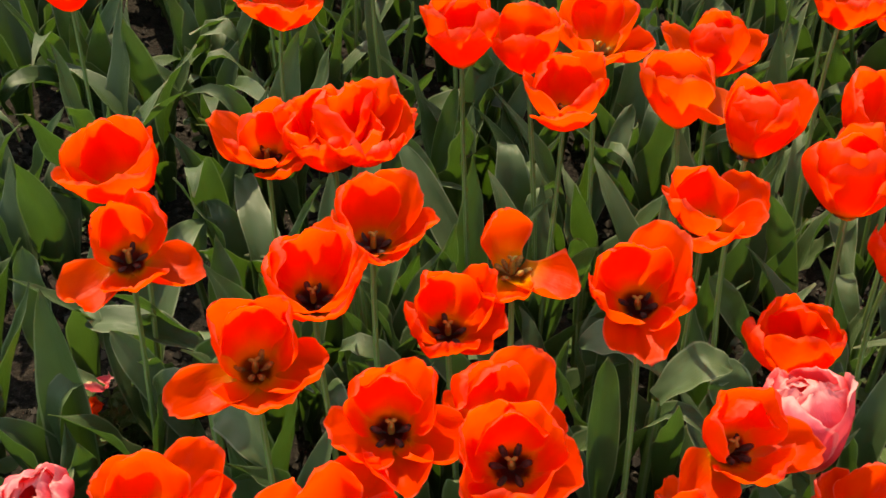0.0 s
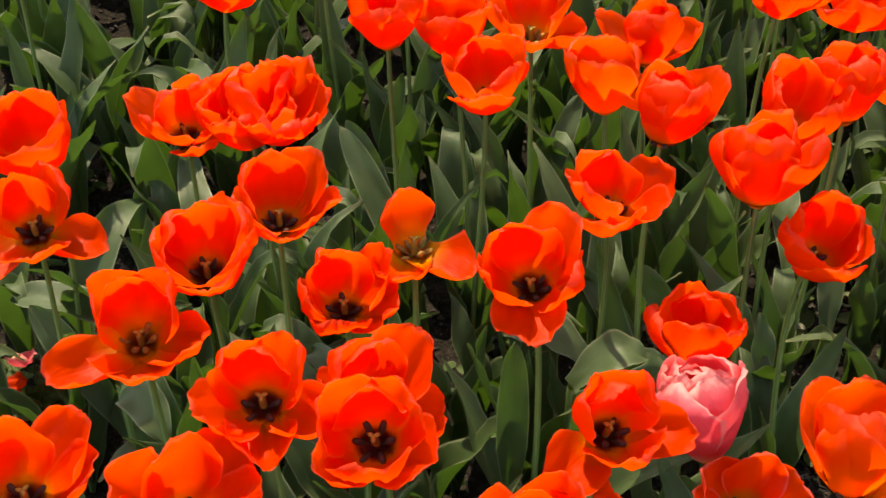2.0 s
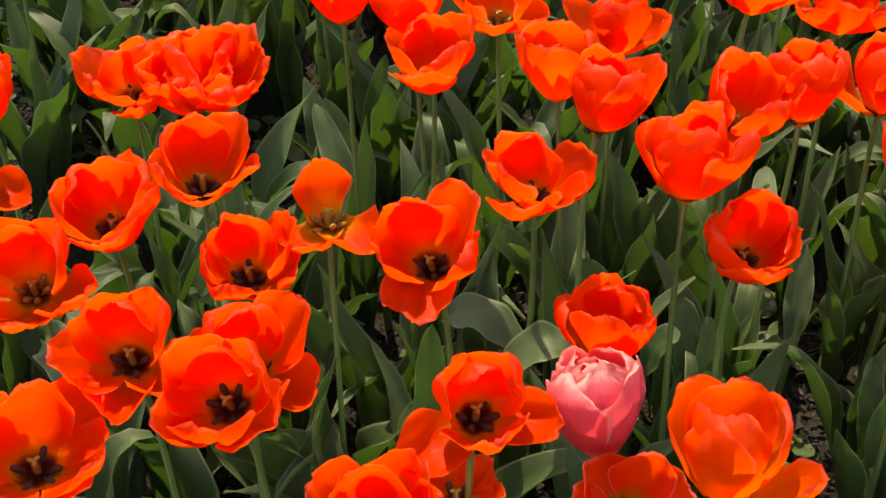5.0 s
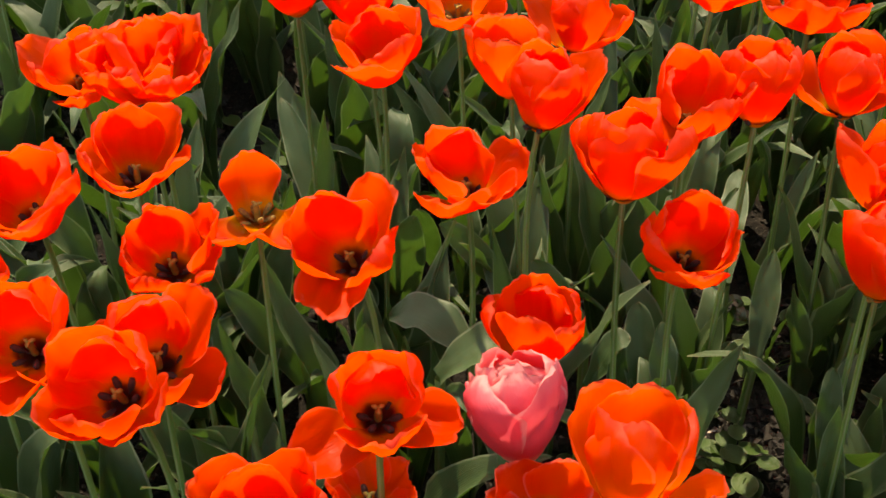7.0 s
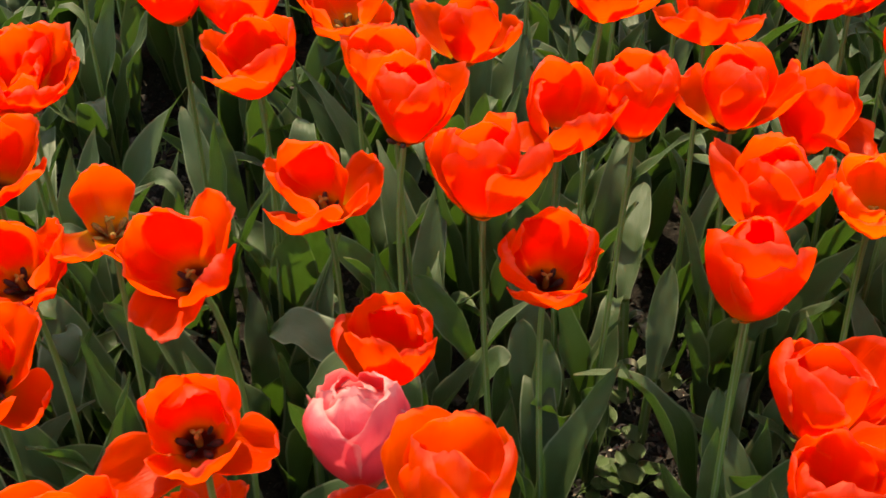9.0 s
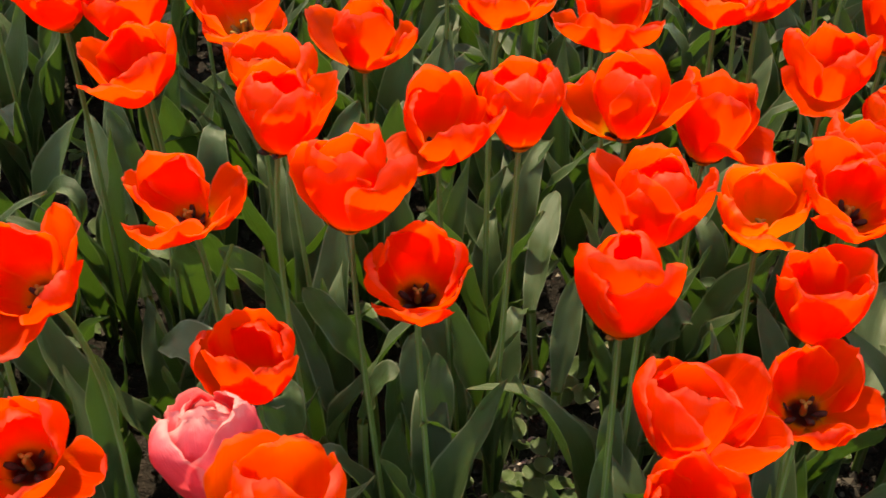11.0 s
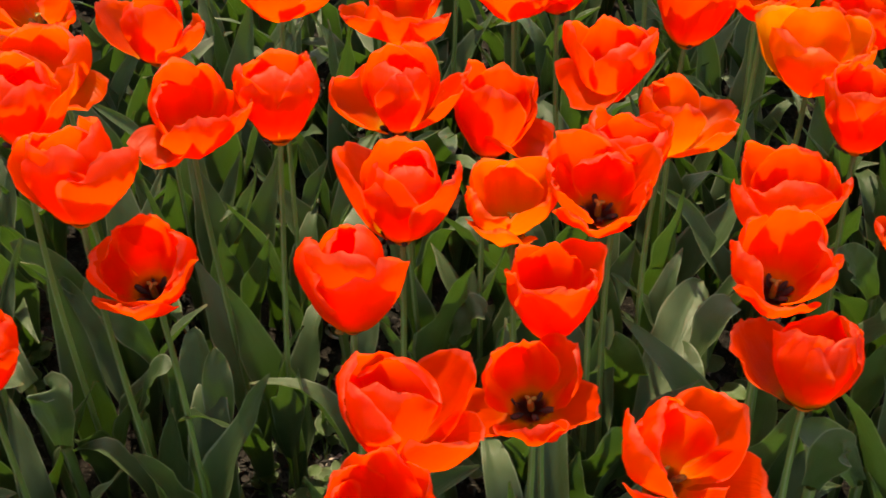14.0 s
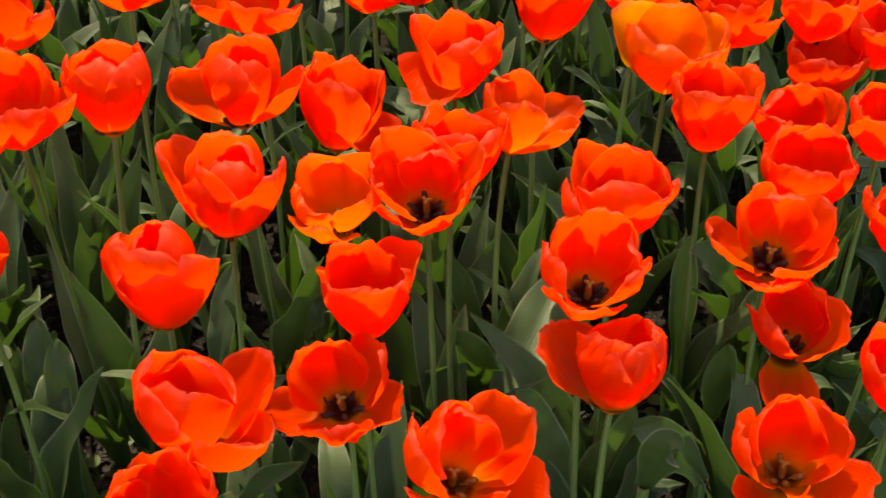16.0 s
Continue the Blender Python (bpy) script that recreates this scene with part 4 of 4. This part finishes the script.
for x, y, size in ((0.575, 1.325, 0.028), (0.618, 1.37, 0.016), (0.64, 1.44, 0.014), (-0.63, 1.86, 0.022), (-0.55, 1.82, 0.016), (-0.60, 1.95, 0.020), (-0.05, 1.33, 0.015), (-0.03, 1.58, 0.016), (0.74, 1.36, 0.014)):
    dried_remains(x, y, size, weeds)
# ---- tulips: end ----


# ---- foliage between the blooms: plants with leaves only ----
BARE = [(0.572, 1.297, 0.105), (0.684, 1.543, 0.05), (0.621, 1.461, 0.05), (0.908, 1.396, 0.07), (0.185, 1.404, 0.05), (1.128, 1.563, 0.06), (0.513, 1.277, 0.06), (0.795, 1.379, 0.05), (0.227, 1.473, 0.06), (-0.101, 1.503, 0.05), (-0.056, 1.4, 0.05), (0.427, 1.202, 0.06), (1.029, 1.545, 0.05), (-0.6, 1.91, 0.11), (-0.6, 1.56, 0.09), (-0.66, 1.69, 0.06), (-0.25, 1.686, 0.05), (-0.48, 1.345, 0.05), (-0.14, 1.603, 0.05), (-0.05, 1.893, 0.05), (0.425, 1.665, 0.04), (0.95, 1.43, 0.05), (0.99, 1.57, 0.04), (-0.405, 1.105, 0.075)]


def leaf_specs(rng):
    first = rng.uniform(0, 360)
    return [(first + 137.5 * k + rng.uniform(-30, 30), rng.uniform(0.19, 0.33), rng.uniform(0.034, 0.062), rng.uniform(3, 17), rng.uniform(0, 45) if rng.random() < 0.86 else rng.uniform(70, 120), 0.004 * k) for k in range(rng.choice((2, 3, 3, 4)))]


def leafy_plant(x, y, rng):
    plant = new("tulip_plant")
    plant.location = (x, y, ground_level(x, y) - 0.006)
    tagged(plant, "flowerless tulip plant, broad grey-green leaves from the soil", "tulip plant", "leafy plants in the bed")
    add_leaves(plant, rng, leaf_specs(rng), (0, 0, 0))


def joined_leaves(places, rng):
    """The far plants, too many to count, in one mesh."""
    verts, faces, uvs = [], [], []
    for x, y in places:
        for turn, length, width, rise, arch, high in leaf_specs(rng):
            m = pose(x, y, ground_level(x, y) - 0.006 + high, 0, 0, turn)
            rows = leaf_rows(length, width, rise, arch, rng, rng.uniform(-40, 40), rng.uniform(0.45, 1.05), 11, 5)
            k = len(verts)
            verts += [m @ p for row in rows for p in row]
            for i in range(10):
                for j in range(4):
                    faces.append((k + i * 5 + j, k + i * 5 + j + 1, k + (i + 1) * 5 + j + 1, k + (i + 1) * 5 + j))
                    uvs += [j / 4, i / 10, (j + 1) / 4, i / 10, (j + 1) / 4, (i + 1) / 10, j / 4, (i + 1) / 10]
    mesh = bpy.data.meshes.new("far_foliage")
    mesh.from_pydata(verts, [], faces)
    mesh.uv_layers.new(name="UVMap").data.foreach_set("uv", np.array(uvs, dtype=np.float32))
    mesh.polygons.foreach_set("use_smooth", np.ones(len(mesh.polygons), dtype=bool))
    mesh.materials.append(leaf_green)
    return tagged(new("far_foliage", mesh), "dense grey-green tulip leaves further back in the bed", "foliage", kind="stuff")


rng = random.Random(11)
spots = []
gy = 0.62
while gy < 3.2:
    gx = -1.45
    while gx < 2.1:
        x, y = gx + rng.uniform(-0.042, 0.042), gy + rng.uniform(-0.042, 0.042)
        near = min(math.hypot(x - a, y - b) for a, b in TULIPS)
        if near > 0.035 and all(math.hypot(x - a, y - b) > r for a, b, r in BARE + CLEAR):
            spots.append((x, y))
        gx += 0.099
    gy += 0.099
spots.sort(key=lambda p: p[1] + 0.25 * abs(p[0] - 0.45))
for x, y in spots[:290]:
    leafy_plant(x, y, rng)
joined_leaves(spots[290:], rng)


# ---- weeds scattered over the bare soil ----
for x, y, r in BARE[1:]:
    for _ in range(1 + int(r * 24)):
        a, d = rng.uniform(0, 6.28), r * rng.uniform(0.3, 1.1)
        weed(x + d * math.cos(a), y + d * math.sin(a), rng.uniform(0.8, 1.5), rng)
for x, y, high in ((-0.405, 1.120, 0.14), (-0.375, 1.150, 0.11), (-0.435, 1.165, 0.11)):
    leafy_weed(x, y, high, rng)


# ---- soil crumbs ----
def crumb_field(count_, rng):
    verts, faces = [], []
    for _ in range(count_):
        x, y = rng.uniform(-1.0, 1.6), 0.6 + 2.0 * rng.random() ** 1.3
        if rng.random() < 0.4:      # thicker where no plant grows
            cx, cy, r = rng.choice(BARE + BARE[:1] * 6)
            a, d = rng.uniform(0, 6.28), 1.2 * r * rng.random() ** 0.5
            x, y = cx + d * math.cos(a), cy + d * math.sin(a)
        s = rng.choice((0.0015, 0.002, 0.002, 0.003, 0.003, 0.004, 0.006, 0.008)) * rng.uniform(0.7, 1.4)
        c = Vector((x, y, ground_height(x, y) + s * 0.3))
        turn = Euler((rng.uniform(0, 6), rng.uniform(0, 6), rng.uniform(0, 6))).to_matrix()
        k = len(verts)
        for d in ((1, 0, 0), (-1, 0, 0), (0, 1, 0), (0, -1, 0), (0, 0, 1), (0, 0, -1)):
            verts.append(c + turn @ (Vector(d) * s * rng.uniform(0.6, 1.3)))
        for a, b in ((0, 2), (2, 1), (1, 3), (3, 0)):
            faces += [(k + a, k + b, k + 4), (k + b, k + a, k + 5)]
    mesh = bpy.data.meshes.new("soil_crumbs")
    mesh.from_pydata(verts, [], faces)
    mesh.materials.append(crumbs)
    return tagged(new("soil_crumbs", mesh), "loose dark soil crumbs and pale bits of bark mulch", "soil", kind="stuff")


crumb_field(44000, random.Random(4))
